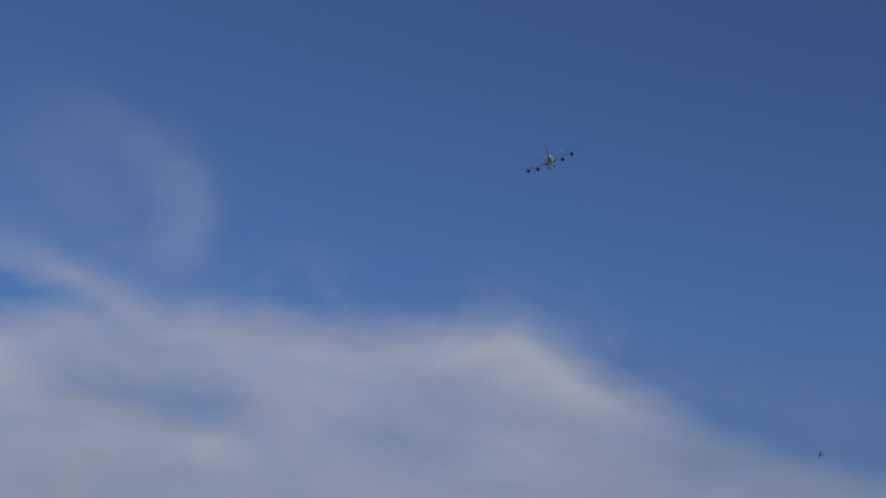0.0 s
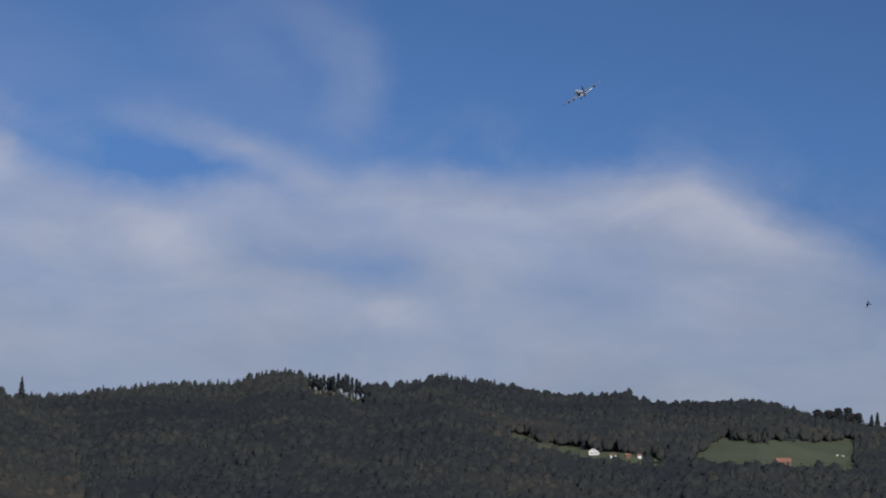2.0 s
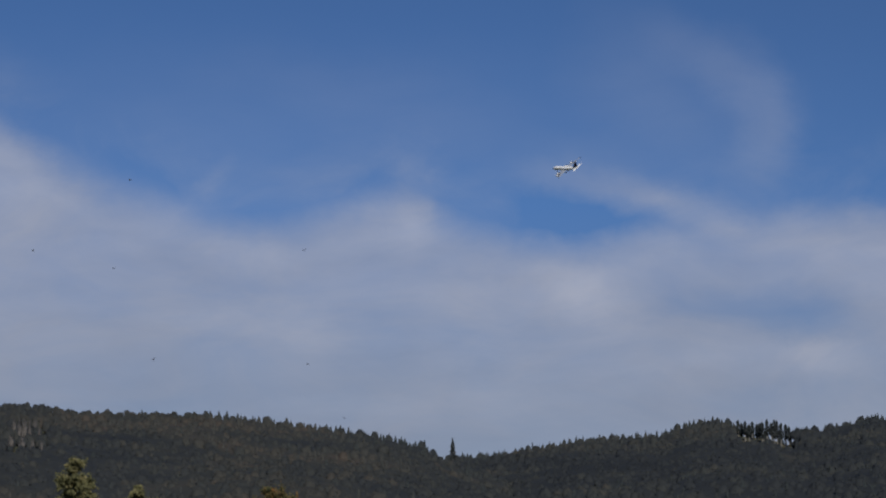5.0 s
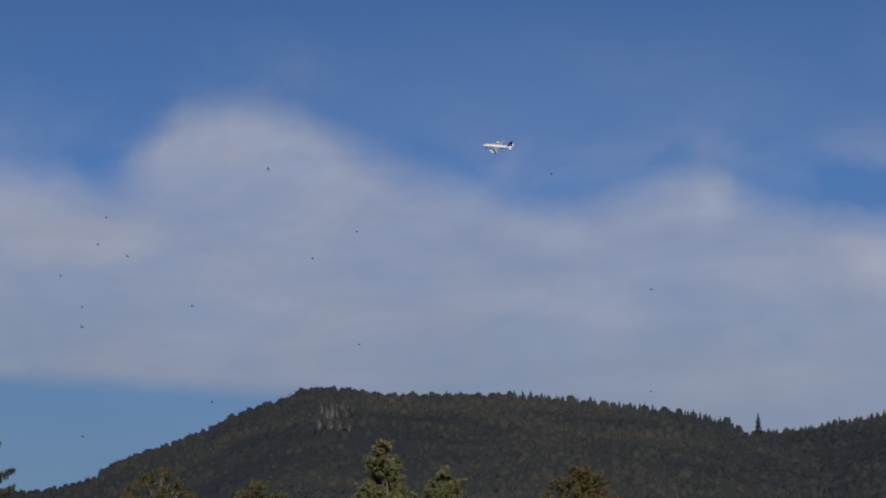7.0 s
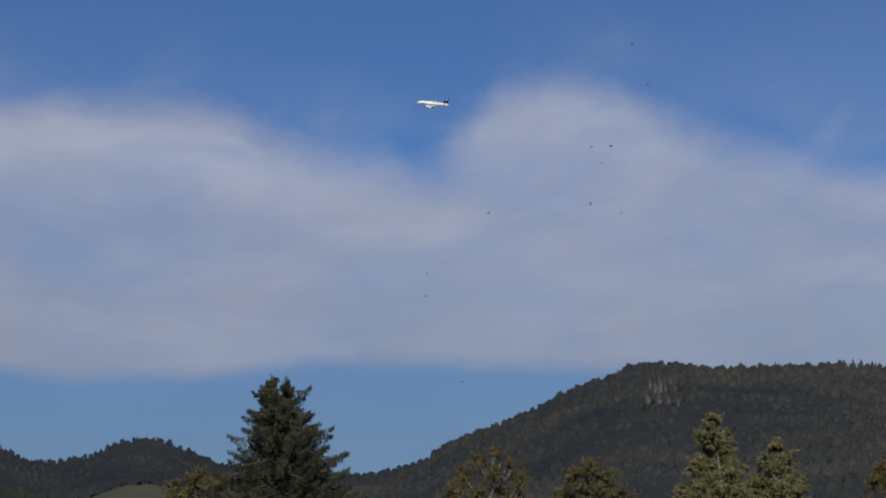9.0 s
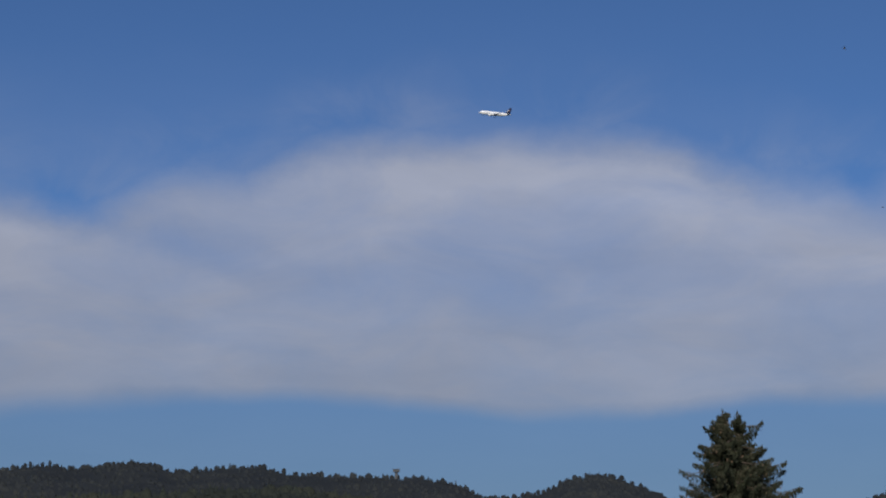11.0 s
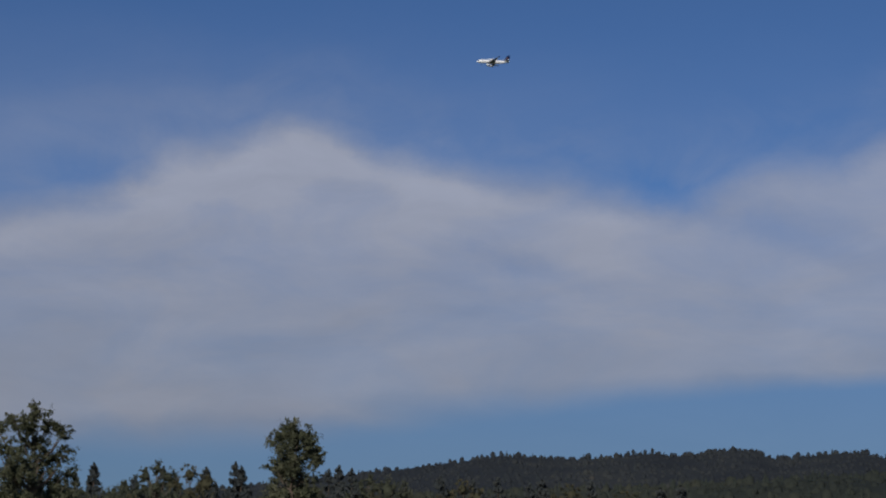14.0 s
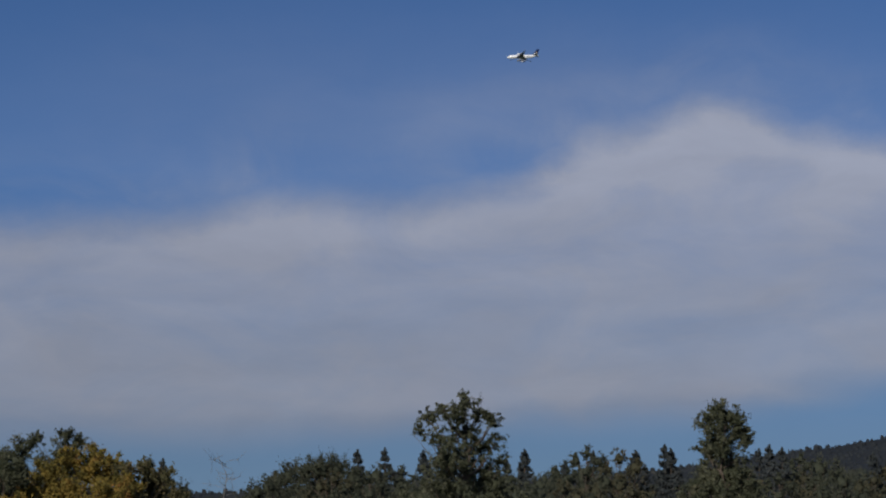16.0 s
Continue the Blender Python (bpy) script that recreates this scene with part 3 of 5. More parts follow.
def noise2(x, y, s):
    return np.sin(x / s + 1.7 * np.sin(y / s * 0.8)) * 0.5 + np.sin(y / s * 1.3 + 2.1 * np.sin(x / s * 0.6 + 1)) * 0.5


def canopy(rng, az0, az1, r0, r1, tall, owner, tone, cover):
    """The closed leaf cover between the taller crowns: a bumpy sheet that comes down to the ground at its edges."""
    A, R = np.meshgrid(np.arange(az0, az1, 0.14), np.arange(r0, r1 - 95, 9.0))
    A = A + rng.uniform(-0.04, 0.04, A.shape)
    R = R + rng.uniform(-2.5, 2.5, R.shape)
    Z = land(A, R)
    X, Y = -np.sin(np.radians(A)) * R, np.cos(np.radians(A)) * R
    on = owner(A, R) & ~in_meadow(A, R, Z) & ~((A > 4.95) & (A < 6.25) & (R > EAST_D - 250)) & ~bare_rock(A, R, Z)
    inner = on.copy()
    for ax in (0, 1):
        for s in (1, -1):
            inner &= np.roll(on, s, ax)
    inner[0], inner[-1], inner[:, 0], inner[:, -1] = False, False, False, False
    patch = noise2(X, Y, 130.0) * 0.5 + noise2(X + 400, Y, 41.0) * 0.3
    Z = Z + np.where(inner, tall * (cover + 0.08 * rng.normal(size=A.shape).clip(-1.5, 1.5)), -0.3)
    n = A.shape[1]
    i, j = np.meshgrid(np.arange(A.shape[0] - 1), np.arange(n - 1), indexing="ij")
    ok = (on[:-1, :-1] & on[1:, :-1] & on[:-1, 1:] & on[1:, 1:]).ravel()
    q = (i * n + j).ravel()[ok]
    f = np.concatenate([np.stack([q, q + 1, q + n + 1], 1), np.stack([q, q + n + 1, q + n], 1)])
    t = np.clip(tone + 0.09 * rng.normal(size=A.shape) + 0.32 * patch, 0, 1).ravel()
    return np.stack([X, Y, Z], -1).reshape(-1, 3), f, t


def make_woods(name, label, az0, az1, r0, r1, across, along, tall, owner, conifer_share, seed, sprays=20, tiers=6, tone=0.42, cover=0.68, broad=1.0, leaves=None, needles=None):
    rng = np.random.default_rng(seed)
    az, r = scatter(rng, az0, az1, r0, r1, across, along)
    z = land(az, r)
    x, y = -np.sin(np.radians(az)) * r, np.cos(np.radians(az)) * r
    # only trees that stand on this ridge, outside the clearings, thinner on the foot of the slope below the camera's
    # view
    foot = np.degrees(np.arctan2(z, r)) < np.interp(az, (2, 12, 30, 40), (3.6, 4.5, 4.5, 3.6))
    keep = owner(az, r) & ~in_meadow(az, r, z) & ~((az > 5.0) & (az < 6.22) & (r > EAST_D - 130) & ((r < EAST_D - 8) | (az > 6.03))) & (~foot | (rng.uniform(0, 1, len(az)) < 0.3))
    keep &= ~(bare_rock(az, r, z) & (rng.uniform(0, 1, len(az)) < 0.6))
    az, r, x, y, z = az[keep], r[keep], x[keep], y[keep], z[keep]
    patch = noise2(x, y, 130.0) * 0.5 + noise2(x + 400, y, 41.0) * 0.3
    con = rng.uniform(0, 1, len(x)) < conifer_share(az, r, patch)
    big = np.clip(rng.normal(size=len(x)), -1.4, 2.0)
    h = tall * (0.9 + 0.17 * big) * (1 + 0.15 * patch)
    crest = np.minimum(np.abs(r - EAST_D), np.abs(r - WEST_D)) < 70
    wave = 0.06 * np.sin(az * 17.0) + 0.05 * np.sin(az * 41.0 + 1)
    h = np.where(crest, tall * (0.9 + wave) * np.where(con, rng.uniform(0.72, 1.12, len(x)), rng.uniform(0.85, 1.05, len(x))), h)
    h = np.where((az > 4.9) & (az < 6.25) & (r > EAST_D - 300) & (r < EAST_D - 60), h * 0.38, h)  # low growth before the tall pines, shortened so that the camera sees their trunks
    xyz = np.stack([x, y, z - 0.4], 1)
    tint = np.clip(tone + 0.09 * rng.normal(size=len(x)) + 0.36 * patch, 0, 1)
    bt = [broadleaf_template(rng, sprays) for _ in range(12)]
    ct = [conifer_template(rng, tiers) for _ in range(8)]
    w = h * np.where(con, rng.uniform(0.8, 1.2, len(x)), rng.uniform(0.75, 1.25, len(x)))
    w = w * broad
    edge = in_meadow(az, r - 20, land(az, r - 20)) | in_meadow(az, r - 38, land(az, r - 38))
    xyz[edge, 2] -= 0.12 * h[edge]
    w[edge] *= 1.25
    for kind, m, tm, mat, words in (("broadleaf", ~con, bt, leaves or HAZED_WOODS, "mixed green and rust broadleaf trees"), ("conifer", con, ct, needles or HAZED_NEEDLES, "dark green conifers")):
        if m.sum():
            V, F, T = plant(rng, tm, xyz[m], h[m], w[m], tint[m])
            if kind == "broadleaf":
                v, f, t = canopy(rng, az0, az1, r0, r1, tall, owner, tone, cover)
                V, F, T = np.concatenate([V, v]), np.concatenate([F, f + len(V)]), np.concatenate([T, t])
            ob = new(name + "_" + kind, mesh_of(name, V, F, [mat], T, smooth=True))
            tagged(ob, "dense " + words + " covering " + label, "woods", kind="stuff")


def on_east(az, r):
    return (ridge(az, r, EAST_LINE, EAST_D, 700, 9.5) >= ridge(az, r, WEST_LINE, WEST_D, 700, 8.5)) & (az < 24)


def on_west(az, r):
    return (ridge(az, r, WEST_LINE, WEST_D, 700, 8.5) > ridge(az, r, EAST_LINE, EAST_D, 700, 9.5)) & (az > 8)


def band(az, *spans):
    m = np.zeros(az.shape, bool)
    for a, b in spans:
        m |= (az > a) & (az < b)
    return m


def east_conifers(az, r, patch):
    crest = r > EAST_D - 130
    spiky = band(az, (1.9, 4.4), (5.0, 12.9), (-9.2, -4.4))
    return np.where(crest, np.where(spiky, np.where(az < -4, 0.35, 0.85), 0.08), np.where(patch > 0.15, 0.5, 0.2))


def west_conifers(az, r, patch):
    crest = r > WEST_D - 130
    return np.where(crest, np.where(band(az, (10, 18.2)), 0.8, 0.1), np.where(patch > 0.2, 0.45, 0.16))


def far_conifers(az, r, patch):
    return np.where(band(az, (37.3, 43.0), (46.5, 50.0)), 0.4, 0.15)


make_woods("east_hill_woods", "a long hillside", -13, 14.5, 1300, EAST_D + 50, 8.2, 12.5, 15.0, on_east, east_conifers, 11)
# the lighter tone puts the west hill's haze and sun into its colour
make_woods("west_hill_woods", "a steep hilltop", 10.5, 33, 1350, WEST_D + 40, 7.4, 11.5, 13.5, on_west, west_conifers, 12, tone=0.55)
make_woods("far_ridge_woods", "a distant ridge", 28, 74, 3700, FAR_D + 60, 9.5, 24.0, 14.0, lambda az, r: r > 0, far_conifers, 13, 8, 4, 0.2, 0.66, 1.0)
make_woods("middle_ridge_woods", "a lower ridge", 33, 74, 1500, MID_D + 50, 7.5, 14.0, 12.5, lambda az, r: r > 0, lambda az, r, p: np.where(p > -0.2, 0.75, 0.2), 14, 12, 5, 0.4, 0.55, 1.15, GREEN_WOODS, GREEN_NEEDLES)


# ---- trees standing in front ----
def tree_base(name, az, r, label, group=""):
    e = new(name)
    e.location = spot(az, r) - Vector((0, 0, 0.1))
    e.rotation_euler = (0, 0, radians(az))  # its local x runs across the view
    return tagged(e, label, "tree", group)


def leafy_heart(rng, c, rad):
    """The dense inside of a lobe of leaves: a lumpy ball of quads."""
    m, n = 7, 10
    p, t = np.meshgrid(np.linspace(0.12, np.pi - 0.12, m), np.arange(n) / n * 2 * np.pi, indexing="ij")
    r = rad * rng.uniform(0.75, 1.12, p.shape)
    v = np.stack([r * np.sin(p) * np.cos(t), r * np.sin(p) * np.sin(t), r * np.cos(p)], -1).reshape(-1, 3) + c
    i, j = np.meshgrid(np.arange(m - 1), np.arange(n), indexing="ij")
    q, k = (i * n + j).ravel(), (i * n + (j + 1) % n).ravel()
    return v, np.stack([q, q + n, k + n, k], 1)


def lobed_tree(name, az, r, top_el, lobes, mat, label, seed, leaf=0.085, density=620, bark=BARK, group="", trunk=0.24, droop=0.0, limb=1.0, visible=7.0, subs=1.0, cap=130, heart=0.0):
    """A broadleaf tree: a stem that forks into limbs, one to each lobe of leaves (across, down from the top, radius)."""
    rng = np.random.default_rng(seed)
    base = tree_base(name, az, r, label, group)
    high = r * math.tan(radians(top_el)) + EYE - base.location.z
    wood = Tubes(6)
    stem = [(0, 0, 0)]
    for k in range(1, 9):
        stem.append((rng.normal() * 0.12 * k / 3, rng.normal() * 0.12 * k / 3, high * 0.93 * k / 8))
    wood.add(stem, [trunk * (1 - 0.11 * k) for k in range(9)])
    V, F, T, nv = [], [], [], 0
    for across, down, rad in lobes:
        c = np.array([across, rng.normal() * rad * 0.7, high - down])
        at = max(0.15, min(0.9, (c[2] - 0.9 * abs(across) - rad) / high))
        root = Vector((0, 0, high * at))
        for q in range(3):
            tip = Vector(c + rng.normal(size=3) * rad * 0.4)
            bend = root.lerp(tip, 0.55) + Vector((0, 0, -0.15 * (tip - root).length))
            wood.add([root, bend, tip], [0.05 * limb * (1 - 0.2 * q), 0.028 * limb, 0.008])
        if heart:
            v, f = leafy_heart(rng, c, rad * heart)
            V.append(v)
            F.append(f + nv)
            nv += len(v)
            T.append(np.full(len(v), 0.3))
        low = down - rad > visible  # mostly below the camera's view: fewer, larger sprays
        n_sub = int((14 + 34 * rad) * subs) if not low else int((6 + 6 * rad) * subs)
        for q in range(n_sub):
            d = rng.normal(size=3)
            d /= np.linalg.norm(d)
            sub = c + d * rad * rng.uniform(0.2, 1.05)
            rs = rad * rng.uniform(0.14, 0.36) / max(1.0, rad ** 0.4)
            n = min(int(density * rs * rs * rng.uniform(0.5, 1.2) * 2.0) + 8, cap)
            # leaves hang loosely along a few twigs that fan outwards
            fan = d * 0.8 + rng.normal(size=(4, 3)) * 0.75
            k = rng.integers(0, 4, n)
            u = rng.uniform(-0.5, 0.8, n)[:, None]
            pts = sub + fan[k] * u * rs * 1.1 + np.clip(rng.normal(size=(n, 3)), -1.8, 1.8) * rs * 0.3
            v, f = leaf_quads(rng, pts, leaf * (2.2 if low else 0.85), droop)
            V.append(v)
            F.append(f + nv)
            nv += len(v)
            T.append(np.clip(np.repeat(rng.normal(0.45, 0.16) + rng.normal(size=n) * 0.14, 4), 0, 1))
    part("trunk", wood.mesh("trunk", bark), base)
    part("crown", mesh_of("crown", np.concatenate(V), np.concatenate(F), [mat], np.concatenate(T)), base)
    return base


def spruce(name, az, r, top_el, label, seed, spread=0.42, leaders=(0.0,), sprays=20, step=0.2, group="", size=0.085, power=0.86, boughs=True, slim=1.0):
    """A spruce: whorls of drooping boughs hung with needle sprays."""
    rng = np.random.default_rng(seed)
    base = tree_base(name, az, r, label, group)
    high = r * math.tan(radians(top_el)) + EYE - base.location.z
    wood = Tubes(5)
    wood.add([(0, 0, 0), (0.05, 0, high * 0.5), (0, 0.05, high - 0.4)], [high * 0.018, high * 0.011, 0.03])
    C, T = [], []
    for lead in leaders:
        drop = abs(lead) * 0.25
        wood.add([(0, 0, high - 3.2), (lead * 0.8, 0, high - 1.6), (lead, 0, high - 0.1 - drop)], [0.06, 0.04, 0.01])
        for q in range(26):
            C.append(np.array([[lead, 0, high - drop - q * 0.07]]) + rng.normal(size=(3, 3)) * (0.03 + 0.008 * q))
            T.append(rng.uniform(0.35, 0.75, 3))
    z = high - 0.55
    while z > 1.0:
        down = high - z
        reach = min(spread * down ** power, high * 0.26) * rng.uniform(0.85, 1.15)
        n = 7 + int(min(down, 6))
        for q in range(n):
            t = rng.uniform(0, 2 * math.pi)
            length = reach * rng.choice([0.6, 0.8, 0.95, 1.15]) + 0.25
            dx, dy = math.cos(t), math.sin(t)
            zz = z + rng.uniform(-0.2, 0.2)
            up = 0.35 if down < 2.0 else 0.05
            s = np.linspace(0, 1, 7)
            px, py = dx * length * s, dy * length * s
            pz = zz + length * (up * s - 0.62 * s ** 1.3 + 0.45 * s ** 3.2)
            if q % 2 == 0 and boughs:
                wood.add([(px[k], py[k], pz[k]) for k in (0, 2, 4, 6)], [0.045, 0.03, 0.02, 0.008])
            tone = rng.normal(0.45, 0.15)
            m = sprays * (6 if down < 7 else 1)
            u = rng.uniform(0.08, 1.0, m) ** 0.8
            side = rng.uniform(-1, 1, m) * (0.32 * length * (1.0 - u) + 0.07)
            hang = rng.uniform(0, 1, m) ** 1.5 * 0.42 * (0.5 + 0.5 * u)
            zz2 = np.interp(u, s, pz)
            C.append(np.stack([dx * length * u - dy * side, dy * length * u + dx * side, zz2 - hang - 0.12 * np.abs(side)], 1))
            T.append(np.clip(tone + 0.12 * rng.normal(size=m) + 0.18 * (hang > 0.25), 0, 1))
        z -= step * rng.uniform(0.7, 1.25) * (1 + 0.05 * down)
    C, T = np.concatenate(C), np.concatenate(T)
    v, f = leaf_quads(rng, C, np.where(C[:, 2] > high - 8, size, size * 2.2), 0.7, slim=slim)
    part("trunk", wood.mesh("trunk", BARK), base)
    part("crown", mesh_of("crown", v, f, [HAZED_NEEDLES], np.repeat(T, 4)), base)
    return base


def old_spruce(az, r, top_el, label, seed, leaders):
    """A broad old spruce: long boughs with lifted tips, each hung with a curtain of twigs."""
    rng = np.random.default_rng(seed)
    base = tree_base("spruce", az, r, label)
    high = r * math.tan(radians(top_el)) + EYE - base.location.z
    wood = Tubes(5)
    wood.add([(0, 0, 0), (0.05, 0, high * 0.5), (0.2, 0.05, high - 2.5)], [high * 0.02, high * 0.013, 0.08])
    C, T, S = [], [], []

    def sprays(pts, tone, size):
        C.append(pts)
        T.append(np.clip(tone + 0.13 * rng.normal(size=len(pts)), 0, 1))
        S.append(np.full(len(pts), size))

    for lead, drop in leaders:
        wood.add([(0.2, 0, high - 2.6), (lead * 0.85, 0, high - 1.4), (lead, 0, high - drop)], [0.07, 0.04, 0.01])
        for q in range(34):
            d = q * 0.045
            sprays(np.array([[lead, 0, high - drop - d]]) + rng.normal(size=(5, 3)) * (0.025 + 0.16 * d, 0.025 + 0.16 * d, 0.05), 0.45, 0.06)
    down = 0.35
    while down < high - 1.5:
        full = 1.5 * max(down - 0.3, 0.03) ** 0.6 if down < 7 else 4.8
        near = down < 7.0
        for q in range(10 if near else 12):
            t = rng.uniform(0, 2 * math.pi)
            dx, dy = math.cos(t), math.sin(t)
            reach = full * (1.0 if dx > 0 else 0.86) * rng.choice([0.5, 0.65, 0.8, 0.9, 1.08]) * rng.uniform(0.92, 1.08)
            lead, drop = leaders[0] if dx < 0 else leaders[1]
            x0 = lead * max(0.0, 1 - down / 1.3) + 0.3 * min(1.0, down / 1.3) + rng.normal() * 0.1
            z0 = high - drop * max(0.0, 1 - down / 2.5) - down + rng.uniform(-0.18, 0.18) + 0.1 * reach
            lift = 0.32 if down < 1.4 else 0.1
            s = np.linspace(0, 1, 9)
            hx, hy = x0 + dx * reach * s, dy * reach * s
            hz = z0 + reach * (lift * s - 0.75 * s ** 1.4 + 0.52 * s ** 3.0)
            wood.add([(hx[k], hy[k], hz[k]) for k in (0, 3, 6, 8)], [0.045, 0.032, 0.018, 0.006])
            tone = rng.normal(0.27, 0.16)
            n = int((110 + 130 * reach) if near else 40 * reach)
            u = rng.uniform(0.05, 1.0, n) ** 0.75
            side = rng.uniform(-1, 1, n) * (0.26 * reach * (1.0 - u) + 0.05)
            hang = rng.uniform(0, 1, n) ** 1.3 * (0.55 * np.sin(np.pi * np.clip(u, 0, 0.93)) + 0.06) * min(1.0, 0.35 + reach * 0.3)
            # twigs hang in separate strands
            strand = np.round(u * reach * 7) / (reach * 7)
            uu = np.clip(np.where(hang > 0.12, strand, u), 0, 1)
            pts = np.stack([x0 + dx * reach * uu - dy * side, dy * reach * uu + dx * side, np.interp(uu, s, hz) - hang - 0.1 * np.abs(side)], 1)
            sprays(pts + rng.normal(size=(n, 3)) * 0.025, tone, 0.075 if near else 0.17)
        down += rng.uniform(0.16, 0.3) if near else rng.uniform(0.35, 0.6)
    C, T, S = np.concatenate(C), np.concatenate(T), np.concatenate(S)
    v, f = leaf_quads(rng, C, S, 1.1, slim=0.6)
    part("trunk", wood.mesh("trunk", BARK), base)
    part("crown", mesh_of("crown", v, f, [SPRUCE], np.repeat(T, 4)), base)
    cones = Tubes(5)
    upper = C[C[:, 2] > high - 4.5]
    for p in upper[rng.integers(0, len(upper), 170)]:
        q = Vector(p) + Vector((rng.normal() * 0.04, rng.normal() * 0.04, -0.08))
        cones.add([q, q - Vector((0, 0, 0.05)), q - Vector((0.01, 0, 0.14))], [0.012, 0.03, 0.008])
    tagged(part("cones", cones.mesh("cones", CONE), base), "brown hanging cones", kind="stuff")


old_spruce(31.08, 118, 7.95, "tall dark green twin-topped spruce with drooping boughs", 21, ((-0.05, 0.0), (0.62, 0.08)))
lobed_tree("broadleaf_tree", 54.38, 140, 7.40, [(0.0, 0.7, 0.9), (-0.9, 1.1, 0.7), (0.9, 1.0, 0.65), (0.0, 2.0, 1.3), (-0.9, 2.5, 0.7), (1.0, 2.1, 0.7), (0.2, 3.6, 1.3),
           (0.9, 4.3, 0.9), (-0.7, 4.4, 1.1), (0.2, 5.8, 1.9), (1.5, 5.6, 1.2), (-1.6, 5.9, 1.2), (0, 8.5, 2.8), (2.2, 8.6, 2), (-2.3, 8.8, 2), (0, 12, 3)],
           GREEN, "slender green broadleaf tree with a dense narrow top", 31, subs=0.85)
lobed_tree("broadleaf_tree", 60.26, 140, 7.78, [(0.0, 0.45, 0.4), (0.2, 1.1, 0.6), (-1.9, 1.5, 0.65), (-1.2, 1.3, 0.5), (-2.3, 2.4, 0.55), (-0.5, 1.6, 0.8), (0.8, 1.5, 0.7), (1.6, 1.8, 0.6),
           (0.1, 2.7, 1.0), (-1.3, 2.9, 0.7), (1.7, 3.1, 0.6), (0.8, 3.6, 0.8), (2.0, 4.2, 0.6), (-0.6, 4.0, 1.1), (0.9, 4.9, 1.2), (-0.9, 5.4, 1.5), (2.0, 5.6, 1.0), (-2.2, 6.0, 1.4),
           (0.4, 7.0, 2.0), (2.6, 7.2, 1.5), (-3, 8, 2), (0, 10, 3), (3, 10, 2.2)],
           GREEN, "open-crowned green broadleaf tree with spreading upper limbs", 32, density=520, subs=0.72, limb=1.3)
lobed_tree("birch_tree", 21.12, 150, 6.87, [(0, 0.6, 0.5), (-0.3, 1.6, 0.8), (0.5, 1.8, 0.7), (0, 2.8, 1.1), (-0.9, 3.2, 0.7), (1.0, 3.4, 0.8), (0, 4.6, 1.4), (-1.4, 5, 1), (1.4, 5.2, 1), (0, 7, 2), (-1.6, 7.5, 1.4), (1.6, 7.5, 1.4), (0, 10, 2.2), (0, 13, 2)],
           BIRCH, "yellow-green birch tree with a narrow pointed crown", 33, leaf=0.1, density=1500, bark=PALE_BARK, droop=0.4, limb=0.5, trunk=0.13, subs=1.25)
lobed_tree("birch_tree", 19.75, 155, 6.25, [(0, 0.5, 0.45), (-0.5, 1.4, 0.7), (0.5, 1.5, 0.7), (0, 2.6, 1.0), (-1.0, 3, 0.8), (1.0, 3.1, 0.8), (0, 4.6, 1.5), (1.2, 5.5, 1.2), (-1.2, 5.5, 1.2), (0, 8, 2.2), (0, 11, 2)],
           BIRCH, "yellow-green birch tree with light hanging twigs", 34, leaf=0.1, density=1500, bark=PALE_BARK, droop=0.4, limb=0.5, trunk=0.13, subs=1.25)
lobed_tree("maple_tree", 16.72, 150, 6.25, [(0, 0.8, 0.8), (-1.0, 1.3, 0.8), (1.0, 1.4, 0.9), (-1.8, 2.6, 0.9), (0, 2.4, 1.4), (1.7, 2.7, 1.0), (0, 4.5, 2.0), (-2, 4.8, 1.4), (2, 5, 1.4), (0, 7.5, 2.6), (0, 10.5, 2.5)],
           RUSSET, "rounded maple tree in russet and olive autumn leaf", 35)
lobed_tree("birch_tree", 26.15, 145, 6.36, [(0.3, 0.6, 0.5), (-0.7, 1.1, 0.6), (1.0, 1.2, 0.5), (-1.6, 1.9, 0.7), (0.2, 1.8, 0.8), (1.5, 2.2, 0.7), (-2.3, 3.0, 0.8), (-0.8, 3.0, 0.9), (0.9, 3.4, 1.0), (-1.8, 4.6, 1.2), (0.8, 5.0, 1.4), (0, 7, 2), (0, 10, 2)],
           RUSSET, "thin autumn birch tree with russet leaves and pale limbs", 36, leaf=0.07, density=420, bark=PALE_BARK, limb=0.55, trunk=0.12, subs=1.0)
lobed_tree("lime_tree", 23.94, 150, 5.95, [(0, 0.7, 0.7), (-1.0, 1.3, 0.7), (1.0, 1.3, 0.8), (0, 2.4, 1.3), (-1.7, 2.8, 1.0), (1.7, 2.9, 1.0), (0, 5, 2.2), (0, 8, 2.5)],
           RUSTY, "olive yellow round-topped lime tree", 37)
lobed_tree("lime_tree", 32.75, 135, 5.8, [(0, 0.7, 0.8), (-1.2, 1.2, 0.8), (1.2, 1.2, 0.9), (0, 2.5, 1.5), (-2, 2.8, 1.2), (2, 2.8, 1.2), (0, 5, 2.4), (0, 8, 2.5)],
           RUSTY, "olive and rust broadleaf tree beside a spruce", 38)
lobed_tree("maple_tree", 68.75, 150, 6.45, [(0.5, 0.7, 0.7), (-0.8, 1.0, 0.8), (1.6, 1.4, 0.8), (-2.0, 1.8, 1.0), (0.4, 1.9, 1.3), (2.3, 2.6, 1.0), (-3.3, 2.9, 1.1), (-1.3, 3.2, 1.4), (1.4, 3.5, 1.5), (-4, 4.4, 1.2), (3, 4.4, 1.2), (0, 5.4, 2.4), (-3, 6.5, 2), (3, 6.5, 2), (0, 9, 3)],
           AUTUMN, "broad maple tree turning golden yellow and orange", 39)
